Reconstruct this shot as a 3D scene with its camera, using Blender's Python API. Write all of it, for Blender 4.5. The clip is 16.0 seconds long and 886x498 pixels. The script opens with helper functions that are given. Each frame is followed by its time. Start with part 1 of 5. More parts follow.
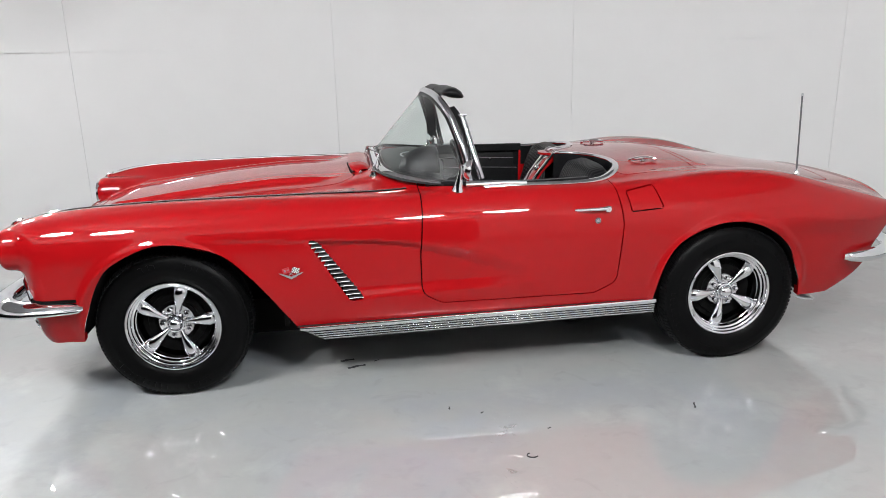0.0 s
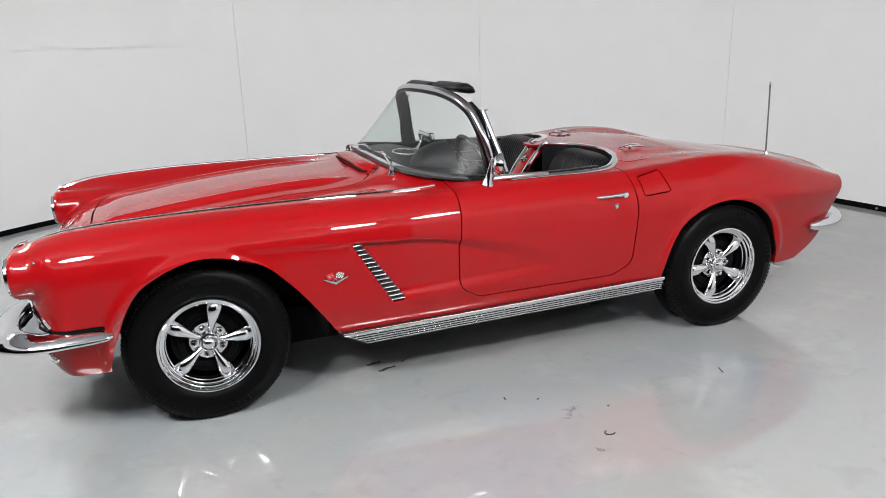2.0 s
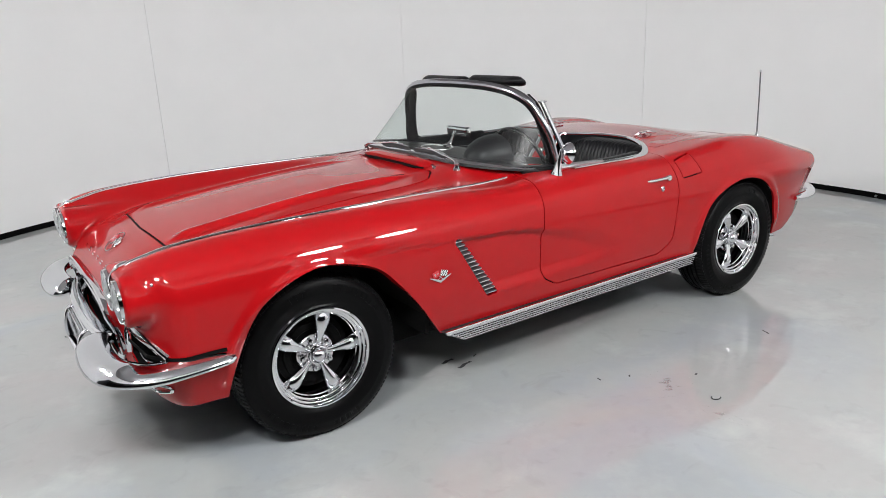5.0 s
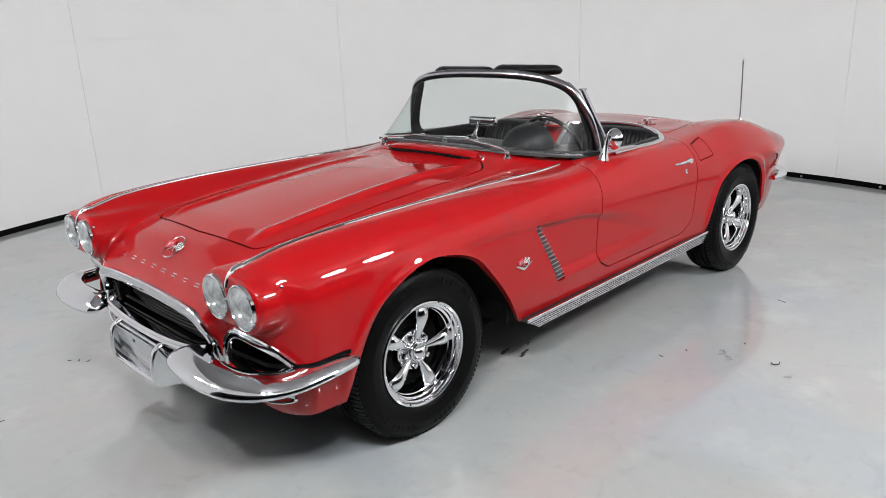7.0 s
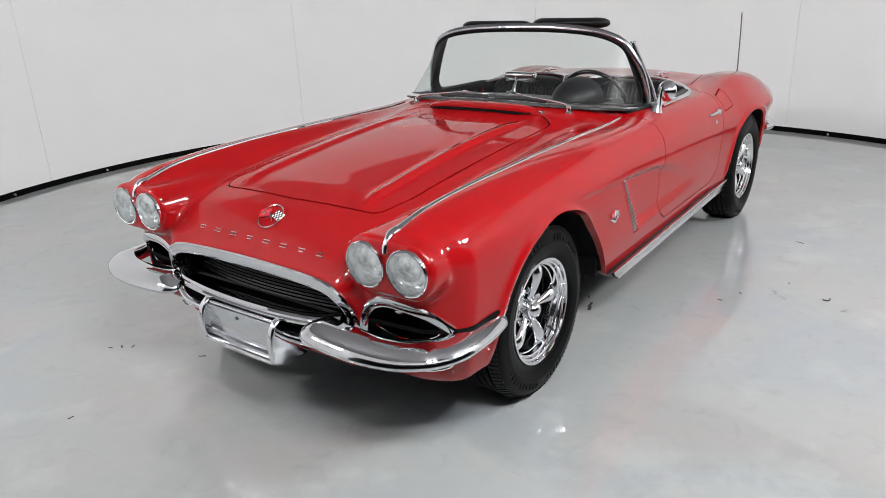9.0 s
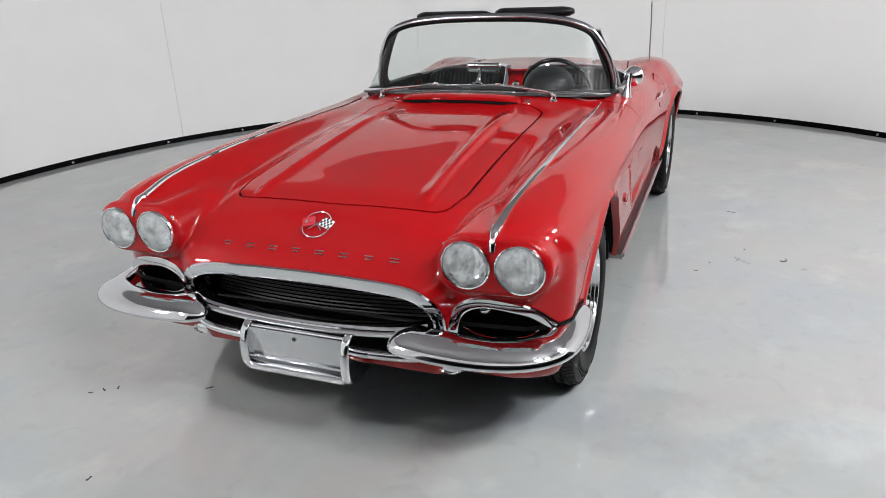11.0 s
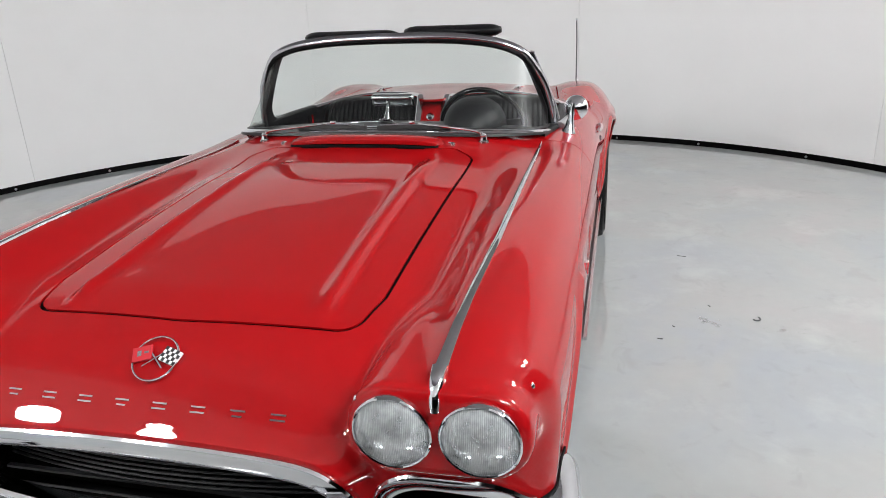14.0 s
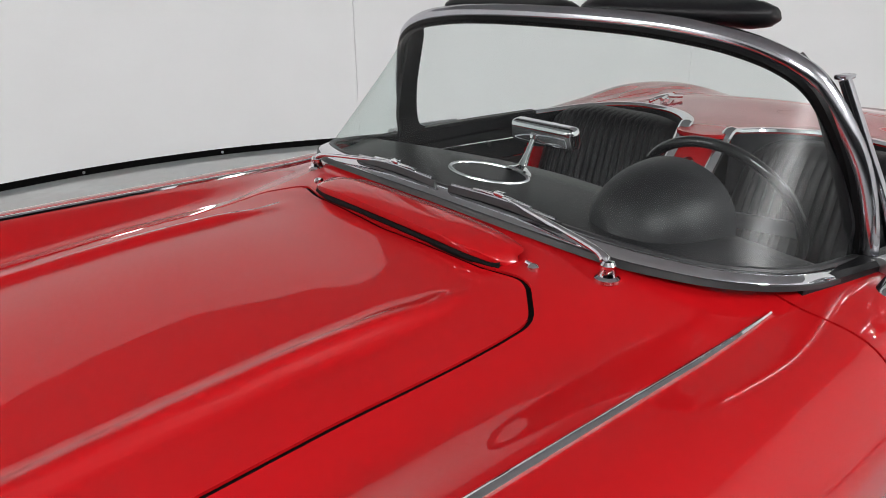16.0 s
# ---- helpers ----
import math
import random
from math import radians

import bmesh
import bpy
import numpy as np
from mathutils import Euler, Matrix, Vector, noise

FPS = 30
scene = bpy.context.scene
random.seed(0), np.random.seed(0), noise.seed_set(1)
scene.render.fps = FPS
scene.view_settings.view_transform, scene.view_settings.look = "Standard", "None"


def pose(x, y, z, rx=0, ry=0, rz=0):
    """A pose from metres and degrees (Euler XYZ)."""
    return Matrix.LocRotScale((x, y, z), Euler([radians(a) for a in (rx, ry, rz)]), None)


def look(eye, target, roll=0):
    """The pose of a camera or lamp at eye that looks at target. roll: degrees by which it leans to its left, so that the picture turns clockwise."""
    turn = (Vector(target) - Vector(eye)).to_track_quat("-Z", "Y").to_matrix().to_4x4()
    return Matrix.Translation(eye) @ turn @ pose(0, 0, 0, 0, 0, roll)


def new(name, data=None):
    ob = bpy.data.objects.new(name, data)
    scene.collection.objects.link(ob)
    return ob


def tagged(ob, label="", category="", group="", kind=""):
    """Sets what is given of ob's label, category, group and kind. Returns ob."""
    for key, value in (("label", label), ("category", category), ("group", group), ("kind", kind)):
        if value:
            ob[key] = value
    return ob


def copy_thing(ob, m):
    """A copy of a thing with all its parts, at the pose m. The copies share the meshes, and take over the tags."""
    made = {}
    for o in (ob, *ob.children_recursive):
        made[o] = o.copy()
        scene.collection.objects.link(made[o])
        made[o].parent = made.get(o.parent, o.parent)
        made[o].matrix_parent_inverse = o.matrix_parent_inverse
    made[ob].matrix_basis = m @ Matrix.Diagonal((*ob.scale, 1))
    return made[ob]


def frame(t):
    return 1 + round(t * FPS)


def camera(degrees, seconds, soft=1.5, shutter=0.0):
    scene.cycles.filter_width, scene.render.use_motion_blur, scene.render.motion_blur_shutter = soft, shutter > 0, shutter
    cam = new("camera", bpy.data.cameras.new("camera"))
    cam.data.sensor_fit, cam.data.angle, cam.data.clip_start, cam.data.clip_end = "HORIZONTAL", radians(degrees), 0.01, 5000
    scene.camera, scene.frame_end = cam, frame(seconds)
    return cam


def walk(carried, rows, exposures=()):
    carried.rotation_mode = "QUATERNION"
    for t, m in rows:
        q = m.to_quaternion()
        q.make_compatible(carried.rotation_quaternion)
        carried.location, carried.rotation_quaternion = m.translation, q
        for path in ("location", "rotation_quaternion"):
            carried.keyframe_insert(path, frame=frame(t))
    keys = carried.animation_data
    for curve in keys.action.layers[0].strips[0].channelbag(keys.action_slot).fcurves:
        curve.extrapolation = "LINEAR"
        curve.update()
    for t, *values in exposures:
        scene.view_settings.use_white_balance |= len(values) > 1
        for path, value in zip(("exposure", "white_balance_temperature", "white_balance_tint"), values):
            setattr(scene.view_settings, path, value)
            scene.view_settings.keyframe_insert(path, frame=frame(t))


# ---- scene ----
cam = camera(63.3, 16.0, soft=0.8)
PATH = [
    (0, (-0.487, -3.946, 1.485), (-0.238, -2.033, 0.956), -1.3),
    (0.5, (-0.68, -3.94, 1.479), (-0.339, -2.04, 0.955), -1.7),
    (1, (-0.92, -3.896, 1.503), (-0.457, -2.025, 0.97), -1.7),
    (1.5, (-1.125, -3.836, 1.485), (-0.558, -1.993, 0.956), -2.0),
    (2, (-1.335, -3.745, 1.512), (-0.668, -1.942, 0.959), -1.8),
    (2.5, (-1.513, -3.674, 1.516), (-0.772, -1.904, 0.955), -1.8),
    (3, (-1.676, -3.608, 1.556), (-0.871, -1.871, 0.978), -1.7),
    (3.5, (-1.858, -3.546, 1.501), (-0.988, -1.83, 0.955), -2.0),
    (3.7, (-1.92, -3.534, 1.538), (-1.036, -1.83, 0.976), -2.1),
    (5.8, (-2.588, -3.001, 1.501), (-1.406, -1.487, 0.941), -2.3),
    (6, (-2.66, -2.951, 1.495), (-1.454, -1.458, 0.932), -2.3),
    (6.5, (-2.83, -2.804, 1.515), (-1.555, -1.373, 0.942), -2.3),
    (7, (-2.975, -2.657, 1.5), (-1.637, -1.289, 0.92), -2.4),
    (7.5, (-3.107, -2.506, 1.495), (-1.717, -1.196, 0.902), -2.5),
    (8, (-3.24, -2.338, 1.491), (-1.812, -1.086, 0.864), -2.4),
    (8.5, (-3.347, -2.168, 1.484), (-1.883, -0.975, 0.826), -2.5),
    (9, (-3.478, -1.992, 1.497), (-1.971, -0.87, 0.81), -2.5),
    (9.2, (-3.522, -1.918, 1.519), (-1.994, -0.831, 0.823), -2.4),
    (11.3, (-3.813, -1.114, 1.504), (-2.062, -0.459, 0.792), -2.6),
    (11.5, (-3.823, -1.025, 1.51), (-2.06, -0.399, 0.804), -2.6),
    (12, (-3.779, -0.818, 1.47), (-1.98, -0.284, 0.777), -2.6),
    (12.5, (-3.702, -0.624, 1.437), (-1.872, -0.2, 0.75), -2.5),
    (13, (-3.654, -0.603, 1.499), (-1.807, -0.256, 0.814), -2.6),
    (13.5, (-3.388, -0.763, 1.479), (-1.54, -0.43, 0.792), -2.6),
    (14, (-3.028, -0.951, 1.459), (-1.205, -0.488, 0.78), -2.6),
    (14.5, (-2.597, -1.108, 1.453), (-0.878, -0.344, 0.773), -2.3),
    (15, (-2.106, -1.263, 1.428), (-0.548, -0.216, 0.740), -1.8),
    (15.5, (-1.669, -1.215, 1.427), (-0.298, 0.052, 0.710), -1.3),
    (16, (-1.237, -1.098, 1.380), (-0.055, 0.338, 0.644), -0.7),
]
walk(cam, [(t, look(eye, target, roll)) for t, eye, target, roll in PATH])

# ---------------------------------------------------------------- light and exposure
HUB = (0.056, 0.164)      # axis of the round booth
BOOTH = 4.26            # inner radius of its wall
TOP = 3.4               # ceiling height
scene.view_settings.exposure = 0.21
world = bpy.data.worlds.new("world")
scene.world = world
world.use_nodes = True
world.node_tree.nodes["Background"].inputs[0].default_value = (0.8, 0.85, 0.9, 1)
world.node_tree.nodes["Background"].inputs[1].default_value = 0.05
# three pairs of hung lamps, one of them small and low: angle about the booth axis, height, radius, glow
LAMPS = ((-88, 3.05, 0.22, 108), (-76, 3.05, 0.22, 108), (-143, 3.05, 0.22, 112), (-131, 3.05, 0.22, 112), (150, 2.28, 0.11, 215), (159, 2.45, 0.11, 215))
SOFTS = [(HUB[0] + 3.95 * math.cos(radians(a)), HUB[1] + 3.95 * math.sin(radians(a)), z, r / 0.22, g) for a, z, r, g in LAMPS]


# ---------------------------------------------------------------- materials
def material(name, color, rough=0.5, metal=0.0, coat=0.0, grain=0.0, scale=40.0, bump=0.0, bump_scale=200.0, spec=0.5, rough_var=0.0):
    m = bpy.data.materials.new(name)
    m.use_nodes = True
    nt = m.node_tree
    b = nt.nodes["Principled BSDF"]
    b.inputs["Base Color"].default_value = (*color, 1)
    b.inputs["Roughness"].default_value = rough
    b.inputs["Metallic"].default_value = metal
    b.inputs["Coat Weight"].default_value = coat
    b.inputs["Coat Roughness"].default_value = 0.03
    b.inputs["Specular IOR Level"].default_value = spec
    if grain or bump or rough_var:
        tc = nt.nodes.new("ShaderNodeTexCoord")
    if grain:
        small, large = nt.nodes.new("ShaderNodeTexNoise"), nt.nodes.new("ShaderNodeTexNoise")
        small.inputs["Scale"].default_value, large.inputs["Scale"].default_value = scale, scale / 14
        small.inputs["Detail"].default_value = large.inputs["Detail"].default_value = 4
        mix = nt.nodes.new("ShaderNodeMath")
        mix.operation = "ADD"
        for n, s in enumerate((small, large)):
            nt.links.new(tc.outputs["Object"], s.inputs["Vector"])
            nt.links.new(s.outputs["Fac"], mix.inputs[n])
        ramp = nt.nodes.new("ShaderNodeMapRange")
        ramp.inputs["From Min"].default_value, ramp.inputs["From Max"].default_value = 0.6, 1.4
        ramp.inputs["To Min"].default_value, ramp.inputs["To Max"].default_value = 1 - grain, 1 + grain
        nt.links.new(mix.outputs[0], ramp.inputs["Value"])
        mul = nt.nodes.new("ShaderNodeVectorMath")
        mul.operation = "SCALE"
        mul.inputs[0].default_value = color
        nt.links.new(ramp.outputs[0], mul.inputs["Scale"])
        nt.links.new(mul.outputs[0], b.inputs["Base Color"])
    if rough_var:
        rn, rr = nt.nodes.new("ShaderNodeTexNoise"), nt.nodes.new("ShaderNodeMapRange")
        rn.inputs["Scale"].default_value, rn.inputs["Detail"].default_value = scale / 6, 5
        rr.inputs["From Min"].default_value, rr.inputs["From Max"].default_value = 0.3, 0.7
        rr.inputs["To Min"].default_value, rr.inputs["To Max"].default_value = max(0.0, rough - rough_var), rough + rough_var
        nt.links.new(tc.outputs["Object"], rn.inputs["Vector"])
        nt.links.new(rn.outputs["Fac"], rr.inputs["Value"])
        nt.links.new(rr.outputs[0], b.inputs["Roughness"])
    if bump:
        bn, bp = nt.nodes.new("ShaderNodeTexNoise"), nt.nodes.new("ShaderNodeBump")
        bn.inputs["Scale"].default_value, bn.inputs["Detail"].default_value = bump_scale, 3
        bp.inputs["Strength"].default_value, bp.inputs["Distance"].default_value = bump, 0.002
        nt.links.new(tc.outputs["Object"], bn.inputs["Vector"])
        nt.links.new(bn.outputs["Fac"], bp.inputs["Height"])
        nt.links.new(bp.outputs[0], b.inputs["Normal"])
    return m


PAINT = material("red_paint", (0.325, 0.0033, 0.0052), 0.5, coat=1.0, grain=0.03, scale=6, spec=0.04)
PAINT.node_tree.nodes["Principled BSDF"].inputs["Coat IOR"].default_value = 1.40
PAINT.node_tree.nodes["Principled BSDF"].inputs["Coat Roughness"].default_value = 0.012
CHROME = material("chrome", (0.80, 0.81, 0.835), 0.022, metal=1.0, rough_var=0.01, scale=60)
SATIN = material("satin_metal", (0.62, 0.63, 0.65), 0.28, metal=1.0, grain=0.06, scale=80)
POLISH = material("polished_metal", (0.72, 0.73, 0.755), 0.06, metal=1.0, rough_var=0.02, scale=40)
LOUVRE = material("louvre_metal", (0.42, 0.42, 0.43), 0.48, metal=1.0, grain=0.04, scale=90)
BRUSHED = material("brushed_metal", (0.80, 0.80, 0.82), 0.2, metal=1.0, grain=0.04, scale=90)
STEEL = material("grey_steel", (0.50, 0.50, 0.53), 0.15, metal=1.0, grain=0.05, scale=60)
DULL = material("dull_metal", (0.16, 0.16, 0.17), 0.4, metal=0.8, grain=0.1, scale=80)
BRIGHT = material("bright_metal", (0.80, 0.80, 0.81), 0.18, metal=1.0, grain=0.05, scale=80)
RUBBER = material("rubber", (0.0024, 0.0024, 0.0026), 0.40, grain=0.25, spec=0.08, scale=60, bump=0.25, bump_scale=300)
TREAD = material("tread_rubber", (0.0035, 0.0035, 0.0038), 0.48, spec=0.14, grain=0.3, scale=60, bump=0.3, bump_scale=400)
BLACK = material("black_plastic", (0.012, 0.012, 0.013), 0.45, grain=0.2, scale=50, bump=0.15, bump_scale=600)
VINYL = material("black_vinyl", (0.006, 0.006, 0.0068), 0.38, spec=0.20, grain=0.2, scale=70, bump=0.2, bump_scale=900)
GLOSSBLACK = material("gloss_black", (0.008, 0.008, 0.009), 0.16, spec=0.5, rough_var=0.05, scale=60)
GLOSSVINYL = material("gloss_vinyl", (0.010, 0.010, 0.0115), 0.46, spec=0.3, grain=0.15, scale=40, bump=0.12, bump_scale=700)
CARPET = material("black_carpet", (0.008, 0.008, 0.008), 0.95, spec=0.1, grain=0.4, scale=300, bump=0.8, bump_scale=700)
UNDER = material("underbody", (0.003, 0.003, 0.003), 0.85, spec=0.1, grain=0.3, scale=20)
WALLP = material("white_wall", (0.86, 0.86, 0.855), 0.6, grain=0.02, scale=3, bump=0.05, bump_scale=60, rough_var=0.1)
CEIL = material("ceiling_grey", (0.27, 0.27, 0.275), 0.8, grain=0.06, scale=5)
# dark colour stands for the unlit hall that paint and chrome reflect
HALLWALL = material("unseen_hall_wall", (0.07, 0.072, 0.078), 0.8, grain=0.1, scale=5)
# near-black: the shade of gaps and recesses is put into the colour
GAP_SHADE = material("gap_shade", (0.0025, 0.0025, 0.0025), 0.7, spec=0.1, grain=0.3, scale=20)
PLATE = material("plate_metal", (0.62, 0.64, 0.66), 0.16, metal=0.9, grain=0.05, scale=30)


def glass_material(name, tint, rough=0.0, least=0.005):
    m = bpy.data.materials.new(name)
    m.use_nodes = True
    nt = m.node_tree
    out = nt.nodes["Material Output"]
    nt.nodes.remove(nt.nodes["Principled BSDF"])
    thru, gloss, mix, facing, power, scale = (nt.nodes.new("ShaderNode" + k) for k in ("BsdfTransparent", "BsdfGlossy", "MixShader", "LayerWeight", "Math", "Math"))
    thru.inputs[0].default_value = (*tint, 1)
    gloss.inputs["Roughness"].default_value = rough
    facing.inputs["Blend"].default_value = 0.5
    power.operation, scale.operation = "POWER", "MULTIPLY_ADD"
    power.inputs[1].default_value = 5.0
    scale.inputs[1].default_value, scale.inputs[2].default_value = 0.34, least
    nt.links.new(facing.outputs["Facing"], power.inputs[0])
    nt.links.new(power.outputs[0], scale.inputs[0])
    nt.links.new(scale.outputs[0], mix.inputs[0])
    nt.links.new(thru.outputs[0], mix.inputs[1])
    nt.links.new(gloss.outputs[0], mix.inputs[2])
    nt.links.new(mix.outputs[0], out.inputs[0])
    return m


GLASS = glass_material("windshield_glass", (0.88, 0.925, 0.91), 0.36, 0.03)
CLEAR = glass_material("clear_glass", (0.95, 0.96, 0.96))
HEADLENS = glass_material("ribbed_glass", (0.93, 0.95, 0.95), 0.06)
# white diffuse share in the lens stands in for its bright reflections
_lens_glare, _blend = HEADLENS.node_tree.nodes.new("ShaderNodeBsdfDiffuse"), HEADLENS.node_tree.nodes.new("ShaderNodeMixShader")
_lens_glare.inputs[0].default_value, _blend.inputs[0].default_value = (0.85, 0.88, 0.88, 1), 0.12
HEADLENS.node_tree.links.new(HEADLENS.node_tree.nodes["Transparent BSDF"].outputs[0], _blend.inputs[1])
HEADLENS.node_tree.links.new(_lens_glare.outputs[0], _blend.inputs[2])
HEADLENS.node_tree.links.new(_blend.outputs[0], HEADLENS.node_tree.nodes["Mix Shader"].inputs[1])
_nt = HEADLENS.node_tree
_tc, _flute, _band, _cloud, _mul, _rng, _bump = (_nt.nodes.new("ShaderNode" + k) for k in ("TexCoord", "TexWave", "TexWave", "TexNoise", "Math", "MapRange", "Bump"))
_flute.bands_direction, _band.bands_direction = "Y", "Z"
_flute.inputs["Scale"].default_value, _band.inputs["Scale"].default_value = 92.0, 20.0
_flute.inputs["Distortion"].default_value, _band.inputs["Distortion"].default_value = 0.6, 3.0
_cloud.inputs["Scale"].default_value, _cloud.inputs["Detail"].default_value = 30.0, 3
_mul.operation = "MULTIPLY"
_soft = _nt.nodes.new("ShaderNodeMapRange")
_soft.inputs["To Min"].default_value, _soft.inputs["To Max"].default_value = 0.82, 1.0
_nt.links.new(_flute.outputs["Fac"], _soft.inputs["Value"])
# how much painted brightness goes into the lens, uneven by noise
_rng.inputs["From Min"].default_value, _rng.inputs["From Max"].default_value = 0.15, 0.55
_rng.inputs["To Min"].default_value, _rng.inputs["To Max"].default_value = 0.12, 0.50
_bump.inputs["Strength"].default_value, _bump.inputs["Distance"].default_value = 0.9, 0.002
for _q in (_flute, _band, _cloud):
    _nt.links.new(_tc.outputs["Object"], _q.inputs["Vector"])
_nt.links.new(_soft.outputs[0], _mul.inputs[0])
_nt.links.new(_cloud.outputs["Fac"], _mul.inputs[1])
_nt.links.new(_mul.outputs[0], _rng.inputs["Value"])
_nt.links.new(_rng.outputs[0], _blend.inputs[0])
_nt.links.new(_flute.outputs["Fac"], _bump.inputs["Height"])
_nt.links.new(_bump.outputs[0], _nt.nodes["Glossy BSDF"].inputs["Normal"])
_nt.links.new(_bump.outputs[0], _lens_glare.inputs["Normal"])


def floor_material():
    """Poured epoxy: grey with faint warm and cool clouds under a hard clear coat."""
    m = material("epoxy_floor", (0.380, 0.383, 0.386), 0.34, coat=1.0, grain=0.035, scale=16, rough_var=0.06)
    nt = m.node_tree
    b = nt.nodes["Principled BSDF"]
    b.inputs["Coat Roughness"].default_value = 0.010
    b.inputs["Coat IOR"].default_value = 1.8
    b.inputs["Specular IOR Level"].default_value = 0.15
    tc, n1, ramp, mix = (nt.nodes.new("ShaderNode" + k) for k in ("TexCoord", "TexNoise", "ValToRGB", "MixRGB"))
    n1.inputs["Scale"].default_value, n1.inputs["Detail"].default_value, n1.inputs["Distortion"].default_value = 1.1, 5, 0.8
    ramp.color_ramp.elements[0].position, ramp.color_ramp.elements[0].color = 0.30, (0.90, 0.965, 1.02, 1)
    ramp.color_ramp.elements[1].position, ramp.color_ramp.elements[1].color = 0.70, (1.05, 0.985, 0.96, 1)
    middle = ramp.color_ramp.elements.new(0.5)
    middle.color = (0.985, 1.01, 0.98, 1)
    # pale worn patches and fine scuffs
    n2, n3, pale, scuff, add, tone = (nt.nodes.new("ShaderNode" + k) for k in ("TexNoise", "TexNoise", "MapRange", "MapRange", "Math", "VectorMath"))
    n2.inputs["Scale"].default_value, n2.inputs["Detail"].default_value, n2.inputs["Roughness"].default_value = 1.7, 9, 0.62
    n3.inputs["Scale"].default_value, n3.inputs["Detail"].default_value, n3.inputs["Distortion"].default_value = 6.5, 8, 1.2
    pale.inputs["From Min"].default_value, pale.inputs["From Max"].default_value = 0.54, 0.66
    pale.inputs["To Min"].default_value, pale.inputs["To Max"].default_value = 0.97, 1.10
    scuff.inputs["From Min"].default_value, scuff.inputs["From Max"].default_value = 0.30, 0.42
    scuff.inputs["To Min"].default_value, scuff.inputs["To Max"].default_value = -0.07, 0.0
    add.operation, tone.operation = "ADD", "SCALE"
    for q, w in ((n2, pale), (n3, scuff)):
        nt.links.new(tc.outputs["Object"], q.inputs["Vector"])
        nt.links.new(q.outputs["Fac"], w.inputs["Value"])
    nt.links.new(pale.outputs[0], add.inputs[0])
    nt.links.new(scuff.outputs[0], add.inputs[1])
    nt.links.new(add.outputs[0], tone.inputs["Scale"])
    mix.blend_type, mix.inputs[0].default_value = "MULTIPLY", 1.0
    base = b.inputs["Base Color"].links[0].from_socket
    nt.links.new(tc.outputs["Object"], n1.inputs["Vector"])
    nt.links.new(n1.outputs["Fac"], ramp.inputs[0])
    nt.links.new(base, mix.inputs[1])
    nt.links.new(ramp.outputs[0], mix.inputs[2])
    nt.links.new(mix.outputs[0], tone.inputs[0])
    nt.links.new(tone.outputs[0], b.inputs["Base Color"])
    wave, bump = nt.nodes.new("ShaderNodeTexNoise"), nt.nodes.new("ShaderNodeBump")
    wave.inputs["Scale"].default_value, wave.inputs["Detail"].default_value = 5.0, 2
    bump.inputs["Strength"].default_value, bump.inputs["Distance"].default_value = 0.012, 0.01
    nt.links.new(tc.outputs["Object"], wave.inputs["Vector"])
    nt.links.new(wave.outputs["Fac"], bump.inputs["Height"])
    nt.links.new(bump.outputs[0], b.inputs["Coat Normal"])
    return m


FLOOR = floor_material()


def glow(name, color, strength):
    m = bpy.data.materials.new(name)
    m.use_nodes = True
    b = m.node_tree.nodes["Principled BSDF"]
    b.inputs["Base Color"].default_value = (0.9, 0.9, 0.9, 1)
    b.inputs["Emission Color"].default_value = (*color, 1)
    b.inputs["Emission Strength"].default_value = strength
    return m


# ---------------------------------------------------------------- mesh helpers
def mesh_of(name, verts, faces, mat, smooth=True, angle=35, normals=None):
    me = bpy.data.meshes.new(name)
    me.from_pydata([tuple(map(float, v)) for v in verts], [], [tuple(map(int, f)) for f in faces])
    me.materials.append(mat)
    me.polygons.foreach_set("use_smooth", [smooth] * len(me.polygons))
    if normals is not None:
        me.normals_split_custom_set_from_vertices([tuple(map(float, n)) for n in normals])
    elif smooth:
        me.set_sharp_from_angle(angle=radians(angle))
    me.update()
    return me


def part(name, geo, mat, parent, label="", at=None, angle=35, smooth=True, normals=None):
    """One mesh object under a thing or a part; geo: a bmesh, (verts, faces) or a mesh."""
    if isinstance(geo, bmesh.types.BMesh):
        me = bpy.data.meshes.new(name)
        bmesh.ops.recalc_face_normals(geo, faces=geo.faces)
        geo.to_mesh(me)
        geo.free()
        me.materials.append(mat)
        me.polygons.foreach_set("use_smooth", [smooth] * len(me.polygons))
        if smooth:
            me.set_sharp_from_angle(angle=radians(angle))
    elif isinstance(geo, tuple):
        me = mesh_of(name, geo[0], geo[1], mat, smooth, angle, normals)
    else:
        me = geo
    ob = new(name, me)
    ob.parent = parent
    if at is not None:
        ob.matrix_basis = at
    if label:
        tagged(ob, label)
    return ob


def thing(name, label, category, place=(0, 0, 0), group="", kind=""):
    ob = new(name)
    ob.location = place
    return tagged(ob, label, category, group, kind)


def recalc(geo):
    """Turns the faces of (verts, faces) outwards."""
    bm = bmesh.new()
    vs = [bm.verts.new(tuple(map(float, v))) for v in geo[0]]
    for f in geo[1]:
        try:
            bm.faces.new([vs[i] for i in f])
        except ValueError:
            pass
    bmesh.ops.recalc_face_normals(bm, faces=bm.faces)
    return bm


